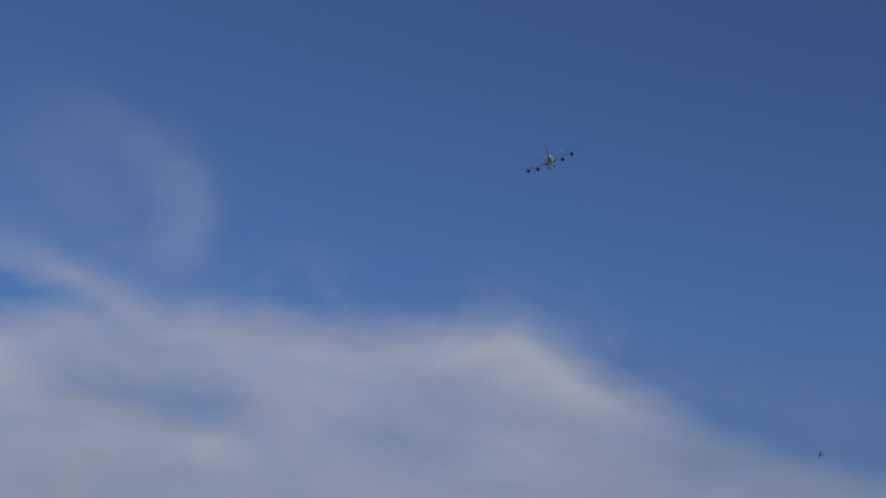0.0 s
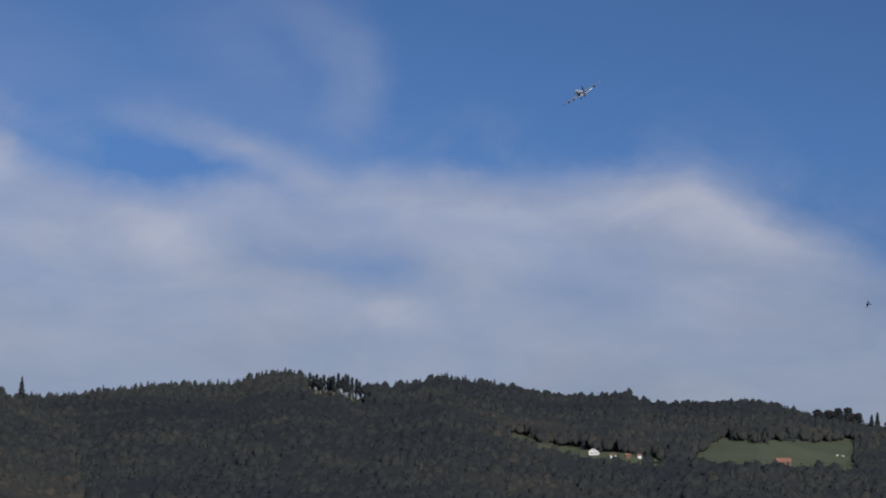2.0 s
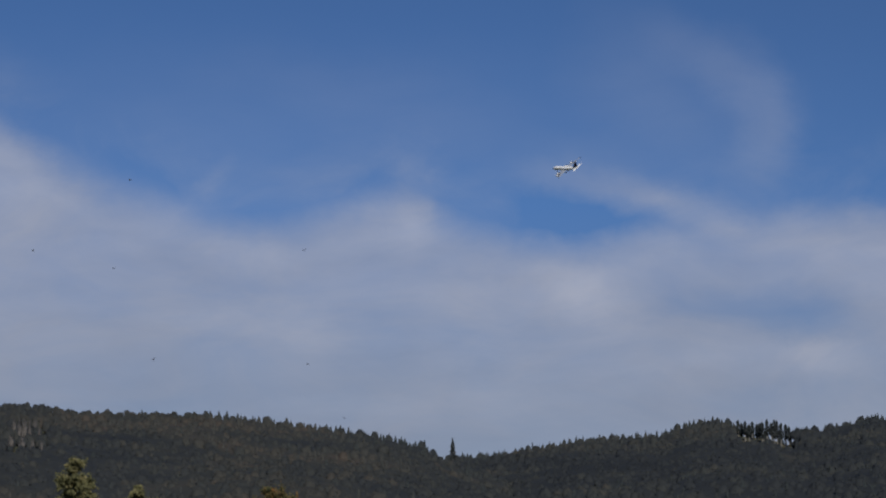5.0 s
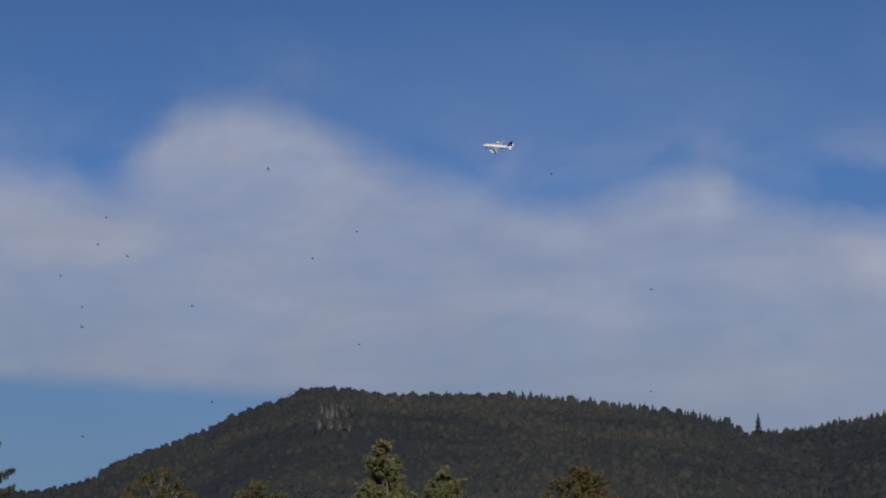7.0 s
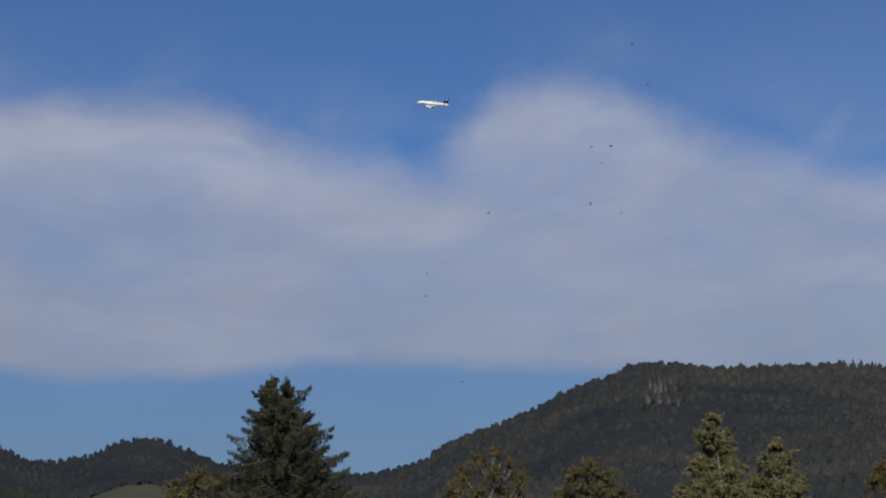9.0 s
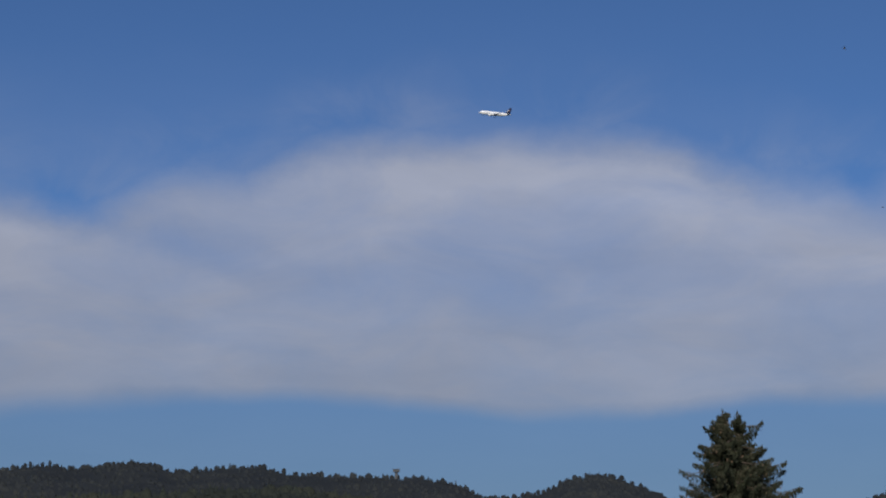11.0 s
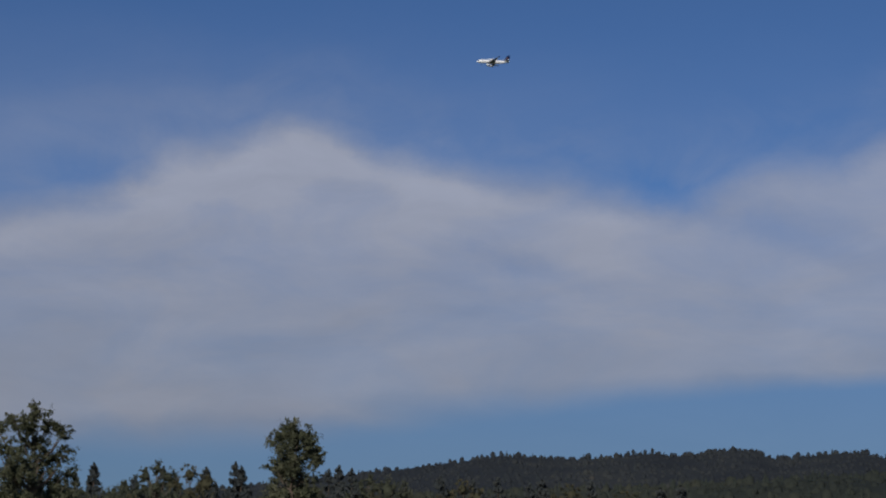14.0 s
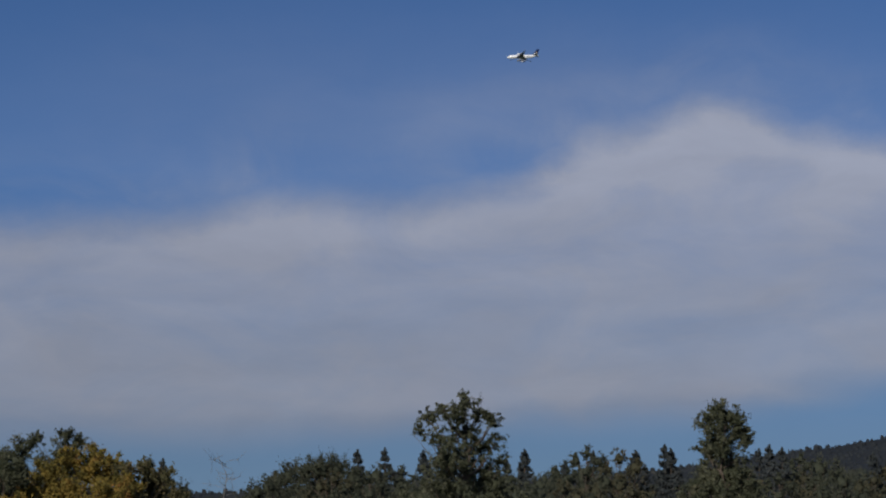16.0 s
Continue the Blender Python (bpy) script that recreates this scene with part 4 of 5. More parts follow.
lobed_tree("broadleaf_tree", 69.3, 165, 6.76, [(-1.6, 0.8, 0.6), (0.2, 0.5, 0.6), (1.2, 0.8, 0.6), (-2.6, 1.6, 0.9), (0, 1.9, 1.2), (2.0, 2.0, 0.8), (-3.2, 3, 1.2), (-1, 3.4, 1.6), (0, 6, 2.6), (0, 9, 3)],
           GREEN, "green broadleaf tree with ragged top behind a maple", 40)
lobed_tree("hornbeam_tree", 67.35, 150, 6.16, [(0, 0.6, 0.7), (-1.2, 0.9, 0.8), (0.9, 1.2, 0.8), (1.8, 2.3, 0.7), (0, 2.1, 1.4), (3.0, 3.3, 0.6), (2.2, 3.6, 0.9), (-1.4, 3, 1.3), (0.8, 4.3, 1.6), (0, 7, 2.6), (0, 10, 2.5)],
           RUSTY, "dark olive hornbeam tree with brownish leaves", 41)
lobed_tree("broadleaf_tree", 70.6, 150, 6.25, [(0, 0.7, 0.8), (-1, 1.6, 1.1), (1, 1.6, 0.9), (0, 3.3, 1.8), (0, 6, 2.4), (0, 9, 2.5)], GREEN, "dark green broadleaf tree at the edge of a row", 42)
spruce("fir", -1.163, 150, 5.0, "dark green pointed fir", 43, 0.5)
spruce("fir", 2.75, 160, 4.56, "dark green pointed fir", 44, 0.6)
lobed_tree("lime_tree", 7.8, 150, 4.15, [(0, 0.7, 0.8), (-1.2, 1.2, 0.9), (1.2, 1.2, 0.9), (0, 3, 1.8), (0, 6, 2.4)], BIRCH, "yellowing round-topped lime tree", 45)


def bare_birch(az, r, top_el):
    rng = np.random.default_rng(51)
    base = tree_base("bare_birch_tree", az, r, "slender leafless birch with grey twigs")
    high = r * math.tan(radians(top_el)) + EYE
    wood = Tubes(5)
    wood.add([(0.2, 0, 0), (0.05, 0, high * 0.6), (-0.25, 0, high * 0.8), (0.05, 0, high * 0.93), (-0.5, 0, high)], [0.1, 0.05, 0.035, 0.02, 0.006])
    for q in range(34):
        z = high * rng.uniform(0.62, 0.98)
        t, l = rng.uniform(0, 6.28), rng.uniform(0.5, 1.7)
        a = Vector((0, 0, z))
        b = a + Vector((math.cos(t) * l * 0.6, math.sin(t) * l * 0.6, l * 0.15))
        c = a + Vector((math.cos(t) * l, math.sin(t) * l, l * rng.uniform(0.1, 0.6)))
        wood.add([a, b, c], [0.014, 0.009, 0.004])
        for _ in range(3):
            wood.add([b, b + Vector(rng.normal(size=3)) * 0.3], [0.008, 0.003])
    part("trunk", wood.mesh("trunk", GREY_BARK), base)


bare_birch(65.6, 135, 6.3)


def tree_belt():
    """A belt of mixed trees on a low rise: a few sorts, each set out many times."""
    rng = np.random.default_rng(61)
    lobed_tree("oak_tree", 63.45, 325, 6.29, [(-2.0, 1.9, 1.9), (2.0, 1.9, 1.9), (0, 2.2, 2.2), (-4.4, 3.2, 1.9), (4.2, 3.4, 1.9), (-6.0, 5.2, 1.9), (5.8, 5.6, 2.0), (0, 5, 3), (-3, 6, 2.6), (3, 6, 2.6), (-6.6, 8, 2.2), (6.4, 8, 2.2), (0, 9, 4), (0, 14, 4.5)], OAK,
               "broad dense dome-shaped green oak tree", 67, leaf=0.13, density=260, visible=8, subs=0.8, cap=40, heart=0.42, group="belt of trees")
    sorts = [
        lobed_tree("oak_tree", 62.2, 330, 6.1, [(0, 2.0, 2.0), (-3.0, 2.7, 2.0), (3.0, 2.7, 2.0), (-5.2, 4.6, 2.0), (5.2, 4.6, 2.0), (0, 4.5, 2.8), (-3, 6, 2.6), (3, 6, 2.6), (-6, 8, 2.4), (6, 8, 2.4), (0, 9, 4), (0, 14, 4.5)], OAK,
                   "dense round-crowned green oak tree in a belt of trees", 62, leaf=0.16, density=190, visible=6, subs=0.42, cap=20, heart=0.42, group="belt of trees"),
        lobed_tree("ash_tree", 57.45, 270, 6.5, [(0, 0.9, 0.8), (-1.2, 1.8, 1.0), (1.2, 2.0, 1.1), (0, 3.2, 1.6), (-2, 4, 1.4), (2, 4.2, 1.4), (0, 6.5, 2.6), (-2, 9, 2.4), (2, 9, 2.4), (0, 13, 3.5)], OAK,
                   "upright green ash tree in a belt of trees", 63, leaf=0.15, density=230, visible=5.5, subs=0.45, cap=20, heart=0.42, group="belt of trees"),
        lobed_tree("beech_tree", 56.72, 280, 6.4, [(0, 1.2, 1.2), (-1.8, 2.2, 1.4), (1.8, 2.2, 1.4), (0, 4, 2.2), (-2.4, 5, 1.8), (2.4, 5, 1.8), (0, 8, 3.4), (0, 13, 3.6)], BEECH,
                   "olive brown beech tree in a belt of trees", 64, leaf=0.155, density=210, visible=5.5, subs=0.45, cap=20, heart=0.42, group="belt of trees"),
        spruce("fir", 58.86, 330, 6.37, "dark green pointed fir in a belt of trees", 65, 0.34, (0.0,), 5, 0.6, "belt of trees", 0.2, boughs=False),
        spruce("fir", 53.07, 320, 6.36, "dark green pointed fir in a belt of trees", 66, 0.38, (0.0,), 5, 0.6, "belt of trees", 0.2, boughs=False),
    ]
    for az in np.arange(45.5, 76, 0.52):
        for row, (r, drop) in enumerate(((395, 0.0), (340, 0.22), (265, 0.75))):
            if row == 2 and az < 52:
                continue
            k = rng.choice(5, p=[[0.06, 0.12, 0.12, 0.35, 0.35], [0.16, 0.16, 0.2, 0.24, 0.24], [0.2, 0.3, 0.5, 0, 0]][row])
            src = sorts[k]
            a = az + rng.uniform(-0.25, 0.25)
            top = np.interp(a, (45, 50, 53, 55, 58, 59, 61, 64.5, 65, 66.3, 67, 76), (5.85, 6.03, 6.2, 6.25, 6.12, 6.15, 6.25, 6.0, 5.4, 5.35, 5.9, 6.1)) - drop * rng.uniform(0.3, 1.2) + rng.uniform(-0.16, 0.12)
            top += 0.14 if k > 2 and row == 0 else 0.0
            d = r + rng.uniform(-20, 20)
            p = spot(a, d)
            own = (330, 270, 280, 330, 320)[k]
            full = (own * math.tan(radians((6.1, 6.5, 6.4, 6.37, 6.36)[k])) + EYE - src.location.z)
            want = d * math.tan(radians(top)) + EYE - p.z
            copy_thing(src, pose(p.x, p.y, p.z - 0.1, 0, 0, a + rng.uniform(-40, 40)) @ Matrix.Diagonal((want / full,) * 3 + (1,)))


tree_belt()


# ---- buildings and the tower ----
def box(bm, x0, y0, z0, x1, y1, z1):
    g = bmesh.ops.create_cube(bm, size=1.0)
    bmesh.ops.transform(bm, verts=g["verts"], matrix=Matrix.LocRotScale(((x0 + x1) / 2, (y0 + y1) / 2, (z0 + z1) / 2), None, (x1 - x0, y1 - y0, z1 - z0)))


def from_bm(name, bm, mat, parent, label="", smooth=False, bevel=0.0):
    if bevel:
        bmesh.ops.bevel(bm, geom=bm.edges[:], offset=bevel, segments=2, affect="EDGES")
    me = bpy.data.meshes.new(name)
    bmesh.ops.recalc_face_normals(bm, faces=bm.faces[:])
    bm.to_mesh(me)
    bm.free()
    me.materials.append(mat)
    if smooth:
        me.polygons.foreach_set("use_smooth", np.ones(len(me.polygons), bool))
    return part(name, me, parent, label)


WHITE_WALL = plain("white_render", (0.78, 0.77, 0.74), 0.9, vary=0.08, scale=0.8, bump=0.1)
TIMBER = plain("weathered_timber", (0.17, 0.11, 0.075), 0.85, vary=0.35, scale=1.5, bump=0.3)
RED_TILE = plain("red_roof_tiles", (0.24, 0.115, 0.085), 0.85, vary=0.3, scale=1.2, bump=0.4)
BROWN_TILE = plain("brown_roof_tiles", (0.16, 0.10, 0.08), 0.85, vary=0.3, scale=1.2, bump=0.4)
DARK_GLASS = plain("window_glass", (0.03, 0.035, 0.04), 0.15, vary=0.1)
STEEL = plain("galvanised_steel", (0.30, 0.31, 0.32), 0.5, 0.6, vary=0.2, scale=2)


def house(name, az, el, width, depth, wall_h, roof_h, turn, label, wall, roof, windows, ridge_along=True):
    """A house with a pitched roof; its front wall looks at the field."""
    r = slope_at(az, el)
    e = new(name)
    e.location = spot(az, r)
    e.rotation_euler = (0, 0, radians(az + turn))
    tagged(e, label, "house")
    bm = bmesh.new()
    w, d = width / 2, depth / 2
    if ridge_along:
        box(bm, -w, -d, -3, w, d, wall_h)
    else:
        v = [bm.verts.new(c) for c in ((-w, -d, -3), (w, -d, -3), (w, -d, wall_h), (0, -d, wall_h + roof_h), (-w, -d, wall_h))]
        f = bm.faces.new(v)
        g = bmesh.ops.extrude_face_region(bm, geom=[f])
        bmesh.ops.translate(bm, verts=[q for q in g["geom"] if isinstance(q, bmesh.types.BMVert)], vec=(0, depth, 0))
    from_bm("wall", bm, wall, e)
    bm = bmesh.new()
    o, t = 0.5, 0.25
    prof = [(-d - o, wall_h - 0.2), (0, wall_h + roof_h + 0.05), (d + o, wall_h - 0.2), (d + o, wall_h - 0.2 + t), (0, wall_h + roof_h + t + 0.05), (-d - o, wall_h - 0.2 + t)]
    if ridge_along:
        v = [bm.verts.new((-w - o, y, z)) for y, z in prof]
        vec = (width + 2 * o, 0, 0)
    else:
        v = [bm.verts.new((y * (w + o) / (d + o), -d - o, z)) for y, z in prof]
        vec = (0, depth + 2 * o, 0)
    f = bm.faces.new(v)
    g = bmesh.ops.extrude_face_region(bm, geom=[f])
    bmesh.ops.translate(bm, verts=[q for q in g["geom"] if isinstance(q, bmesh.types.BMVert)], vec=vec)
    from_bm("roof", bm, roof, e)
    for x, z, ww, hh in windows:
        bm = bmesh.new()
        box(bm, x - ww / 2, -d - 0.06, z, x + ww / 2, -d + 0.05, z + hh)
        from_bm("window", bm, DARK_GLASS, e)
    return e


house("farmhouse", -0.29, 5.87, 8.6, 8.5, 2.8, 2.6, -8, "white farmhouse with a brown roof in a hillside clearing", WHITE_WALL, BROWN_TILE,
      [(-2.2, 0.5, 1.1, 1.2), (0.2, 0.5, 1.1, 1.2), (2.3, 0.5, 1.1, 1.2), (0, 3.2, 1.1, 0.9)], False)
house("barn", -4.52, 5.68, 13, 8, 2.0, 3.6, 8, "low barn with a red tiled roof in a meadow", TIMBER, RED_TILE, [(-2.5, 0.2, 2.2, 2.0)])
house("shed", -1.16, 6.36, 4.5, 4, 2.6, 1.6, 20, "small pale shed among hillside trees", WHITE_WALL, BROWN_TILE, [(0.4, 0.7, 0.9, 1.0)])
house("shed", -1.05, 5.80, 4, 3.5, 2.2, 1.4, 10, "small wooden shed with a reddish roof in a clearing", TIMBER, RED_TILE, [])
house("shed", -0.72, 5.80, 4.5, 4, 2.2, 1.5, -12, "small white shed at a wood's edge", WHITE_WALL, BROWN_TILE, [(0, 0.6, 1, 1)])
house("shed", -1.30, 5.80, 3.4, 3.4, 2.2, 1.5, 15, "small white shed at a wood's edge", WHITE_WALL, BROWN_TILE, [])


def wrapped_bale(az, el):
    """A round hay bale in white film, lying on its side."""
    r = slope_at(az, el)
    ob = new("hay_bale", lathe("hay_bale", [(-0.7, 0.3, 0), (-0.68, 0.8, 0), (-0.6, 0.9, 0), (0.0, 0.93, 0), (0.6, 0.9, 0), (0.68, 0.8, 0), (0.7, 0.3, 0)], WHITE_WALL))
    ob.location = spot(az, r) + Vector((0, 0, 0.9))
    ob.rotation_euler = (0, 0, radians(az + 20))
    tagged(ob, "round hay bale wrapped in white film on a pasture", "hay bale", "bales on the pasture")


DARK_STEEL = plain("weathered_steel", (0.085, 0.09, 0.095), 0.6, 0.2, vary=0.2, scale=2)


def lookout_tower(az, r, top_el):
    e = new("lookout_tower")
    e.location = spot(az, r)
    e.rotation_euler = (0, 0, radians(az))
    tagged(e, "grey steel lookout tower with a wide top deck on a ridge", "tower")
    high = r * math.tan(radians(top_el)) + EYE - e.location.z
    for sx in (-1, 1):
        for sy in (-1, 1):
            t = Tubes(6)
            t.add([(sx * 2.4, sy * 2.4, -1), (sx * 1.6, sy * 1.6, high - 3)], [0.6, 0.5])
            part("leg", t.mesh("leg", DARK_STEEL), e)
    z = 2.0
    while z < high - 6:
        t = Tubes(5)
        s = 2.3 - 0.6 * z / high
        for a, b in (((-s, -s), (s, -s)), ((s, -s), (s, s)), ((s, s), (-s, s)), ((-s, s), (-s, -s))):
            t.add([(*a, z), (*b, z + 4)], [0.14, 0.14])
        part("brace", t.mesh("brace", DARK_STEEL), e)
        z += 4
    bm = bmesh.new()
    box(bm, -1.7, -1.7, 0, 1.7, 1.7, high - 3)
    from_bm("stair_shaft", bm, DARK_STEEL, e)
    bm = bmesh.new()
    box(bm, -5.4, -5.4, high - 4.4, 5.4, 5.4, high - 3.4)
    from_bm("deck", bm, DARK_STEEL, e)
    for y in (-5.3, 5.3):
        bm = bmesh.new()
        box(bm, -5.4, y - 0.1, high - 3.4, 5.4, y + 0.1, high - 2.0)
        from_bm("railing", bm, DARK_STEEL, e)
    bm = bmesh.new()
    box(bm, -6.0, -6.0, high - 1.0, 6.0, 6.0, high)
    from_bm("roof", bm, DARK_STEEL, e, bevel=0.12)


lookout_tower(38.5, FAR_D - 25, 6.72)


def tall_tree(az, r, el, seed, wide=1.0):
    """A lone tall larch on the skyline."""
    return spruce("larch", az, r, el, "lone dark larch standing above a wooded skyline", seed, 0.26 * wide, (0.0,), 3, 0.9, "", 0.55)


tall_tree(12.64, WEST_D + 10, 7.30, 71)
tall_tree(10.83, EAST_D, 7.18, 72, 0.5)
tall_tree(13.28, WEST_D - 10, 7.25, 73, 1.6)


def crest_pines():
    """A stand of tall pines on the crest, bare trunks below high crowns."""
    rng = np.random.default_rng(75)
    for k in range(15):
        az, r = 5.06 + 0.08 * k + rng.uniform(-0.02, 0.02), EAST_D - rng.uniform(10, 60)
        e = tree_base("pine", az, r, "tall pine with a bare lower trunk on a hill crest", "stand of crest pines")
        high = r * math.tan(radians(7.6 + rng.uniform(-0.07, 0.06) - 0.12 * (k < 2))) + EYE - e.location.z
        t = Tubes(6)
        t.add([(0, 0, 0), (0.2, 0, high * 0.5), (0, 0, high * 0.96)], [0.6, 0.5, 0.15])
        part("trunk", t.mesh("trunk", GREY_BARK), e)
        u = rng.uniform(0.0, 1.0, 900)
        wide = (1.0 - u) ** 0.6 * 3.1 * np.clip(u * 5, 0.35, 1) + 0.35
        t = rng.uniform(0, 2 * np.pi, 900)
        q = wide * np.sqrt(rng.uniform(0, 1, 900)) * (1 + 0.35 * np.sin(t * 2 + u * 16))
        c = np.stack([q * np.cos(t), q * np.sin(t), high * (rng.uniform(0.16, 0.36) + u * 0.64)], 1)
        v, f = leaf_quads(rng, c, 0.75)
        part("crown", mesh_of("crown", v, f, [HAZED_NEEDLES], np.repeat(rng.uniform(0.1, 0.6, len(c)), 4)), e)


crest_pines()


def crest_tree(az, top_el, width, pointed, seed):
    """One of the separate trees along the hill's end: a leafy column, or a pointed conifer."""
    rng = np.random.default_rng(seed)
    r = EAST_D - rng.uniform(5, 40)
    e = tree_base("conifer" if pointed else "broadleaf_tree", az, r, "dark conifer standing clear on a hill crest" if pointed else "tall broadleaf tree standing clear on a hill crest", "row of crest trees")
    high = r * math.tan(radians(top_el)) + EYE - e.location.z
    t = Tubes(6)
    t.add([(0, 0, -0.5), (0.2, 0, high * 0.5), (0, 0, high * 0.93)], [0.4, 0.3, 0.08])
    part("trunk", t.mesh("trunk", BARK), e)
    n = 2600
    u = rng.uniform(0.0, 1.0, n)
    wide = 0.62 * width * ((1 - u) ** 0.8 + 0.08 if pointed else np.sqrt(np.clip(1 - (2 * np.abs(u - 0.55)) ** 2.6, 0.06, 1)))
    a = rng.uniform(0, 2 * np.pi, n)
    q = wide * np.sqrt(rng.uniform(0.0, 1, n)) * (1 + 0.2 * np.sin(a * 2 + u * 19 + seed))
    c = np.stack([q * np.cos(a), q * np.sin(a), high * (0.08 + 0.92 * u)], 1)
    v, f = leaf_quads(rng, c, 0.8)
    part("crown", mesh_of("crown", v, f, [HAZED_NEEDLES if pointed else HAZED_WOODS], np.repeat(rng.uniform(0.3, 0.75, n), 4)), e)


for k, (az, el, width, pointed) in enumerate(((-5.29, 6.91, 9.0, 0), (-5.54, 6.89, 12.8, 0), (-5.75, 6.94, 9.6, 0), (-5.97, 6.95, 10.2, 0), (-6.18, 6.83, 9.6, 0), (-6.49, 6.79, 5.8, 1), (-6.62, 6.84, 5.8, 1), (-6.90, 6.67, 10.2, 0), (-7.31, 6.61, 9.6, 0), (-7.67, 6.60, 7.7, 1), (-8.35, 6.67, 12.8, 1), (-8.61, 6.50, 15.4, 0), (-8.81, 6.53, 14.1, 0), (-9.14, 6.32, 14.1, 0), (-9.34, 6.42, 15.4, 0), (-9.64, 6.33, 8.3, 1), (-10.05, 6.49, 11.5, 0))):
    crest_tree(az, el, width, pointed, 300 + k)


def crag(az, el, w, h, seed):
    """Bare rock showing through the trees."""
    rng = np.random.default_rng(seed)
    r = slope_at(az, el)
    v, f = icosphere(4)
    n = np.array([noise.fractal(Vector(p * 2.2) + Vector((seed, 0, 0)), 1.0, 2.0, 5) for p in v])
    v = v * (1 + 0.45 * n)[:, None] * (w, 7, h)
    ob = new("rock_face", mesh_of("rock_face", v, f, [ROCK]))
    ob.location = spot(az, r) + Vector((0, 0, 5))
    ob.rotation_euler = (radians(-12), 0, radians(az))
    tagged(ob, "pale brown rock face showing through hillside trees", "rock")


ROCK = rock_material()


# ---- the model airliner ----
HULL = plain("white_gloss_paint", (0.88, 0.88, 0.87), 0.25, vary=0.03, scale=3)
NAVY = plain("dark_blue_gloss_paint", (0.006, 0.012, 0.05), 0.3, vary=0.1)
GOLD = plain("yellow_gloss_paint", (0.42, 0.22, 0.05), 0.3, vary=0.1)
GREY = plain("grey_wing_paint", (0.27, 0.30, 0.35), 0.35, vary=0.06, scale=3)
BLACK = plain("black_rubber", (0.02, 0.02, 0.02), 0.8, vary=0.1)


def wing_mesh(name, stations, mat, upright=False):
    """A lifting surface lofted through (leading edge x, chord, span, height, thickness) sections."""
    n = 14
    V, F = [], []
    for lead, chord, span, high, thick in stations:
        for k in range(n):
            t = 2 * math.pi * k / n
            u = 0.5 - 0.5 * math.cos(t)
            half = thick * chord * 2.6 * math.sqrt(max(u, 0)) * (1 - u)
            h = half * (1 if math.sin(t) >= 0 else -0.6)
            if upright:
                V.append((lead - chord * u, h, span))
            else:
                V.append((lead - chord * u, span, high + h))
    for i in range(len(stations) - 1):
        for k in range(n):
            F.append((i * n + k, i * n + (k + 1) % n, (i + 1) * n + (k + 1) % n, (i + 1) * n + k))
    me = mesh_of(name, V, F, [mat], smooth=True)
    bm = bmesh.new()
    bm.from_mesh(me)
    bmesh.ops.holes_fill(bm, edges=bm.edges[:], sides=0)
    bmesh.ops.recalc_face_normals(bm, faces=bm.faces[:])
    bm.to_mesh(me)
    bm.free()
    return me


def lathe(name, prof, mat, squash=1.0):
    """A body turned about x: (x, radius, centre height)."""
    n = 20
    V, F = [], []
    for x, r, z in prof:
        for k in range(n):
            t = 2 * math.pi * k / n
            V.append((x, r * math.cos(t), z + r * squash * math.sin(t)))
    for i in range(len(prof) - 1):
        for k in range(n):
            F.append((i * n + k, i * n + (k + 1) % n, (i + 1) * n + (k + 1) % n, (i + 1) * n + k))
    me = mesh_of(name, V, F, [mat], smooth=True)
    bm = bmesh.new()
    bm.from_mesh(me)
    bmesh.ops.holes_fill(bm, edges=bm.edges[:], sides=0)
    bmesh.ops.recalc_face_normals(bm, faces=bm.faces[:])
    bm.to_mesh(me)
    bm.free()
    return me


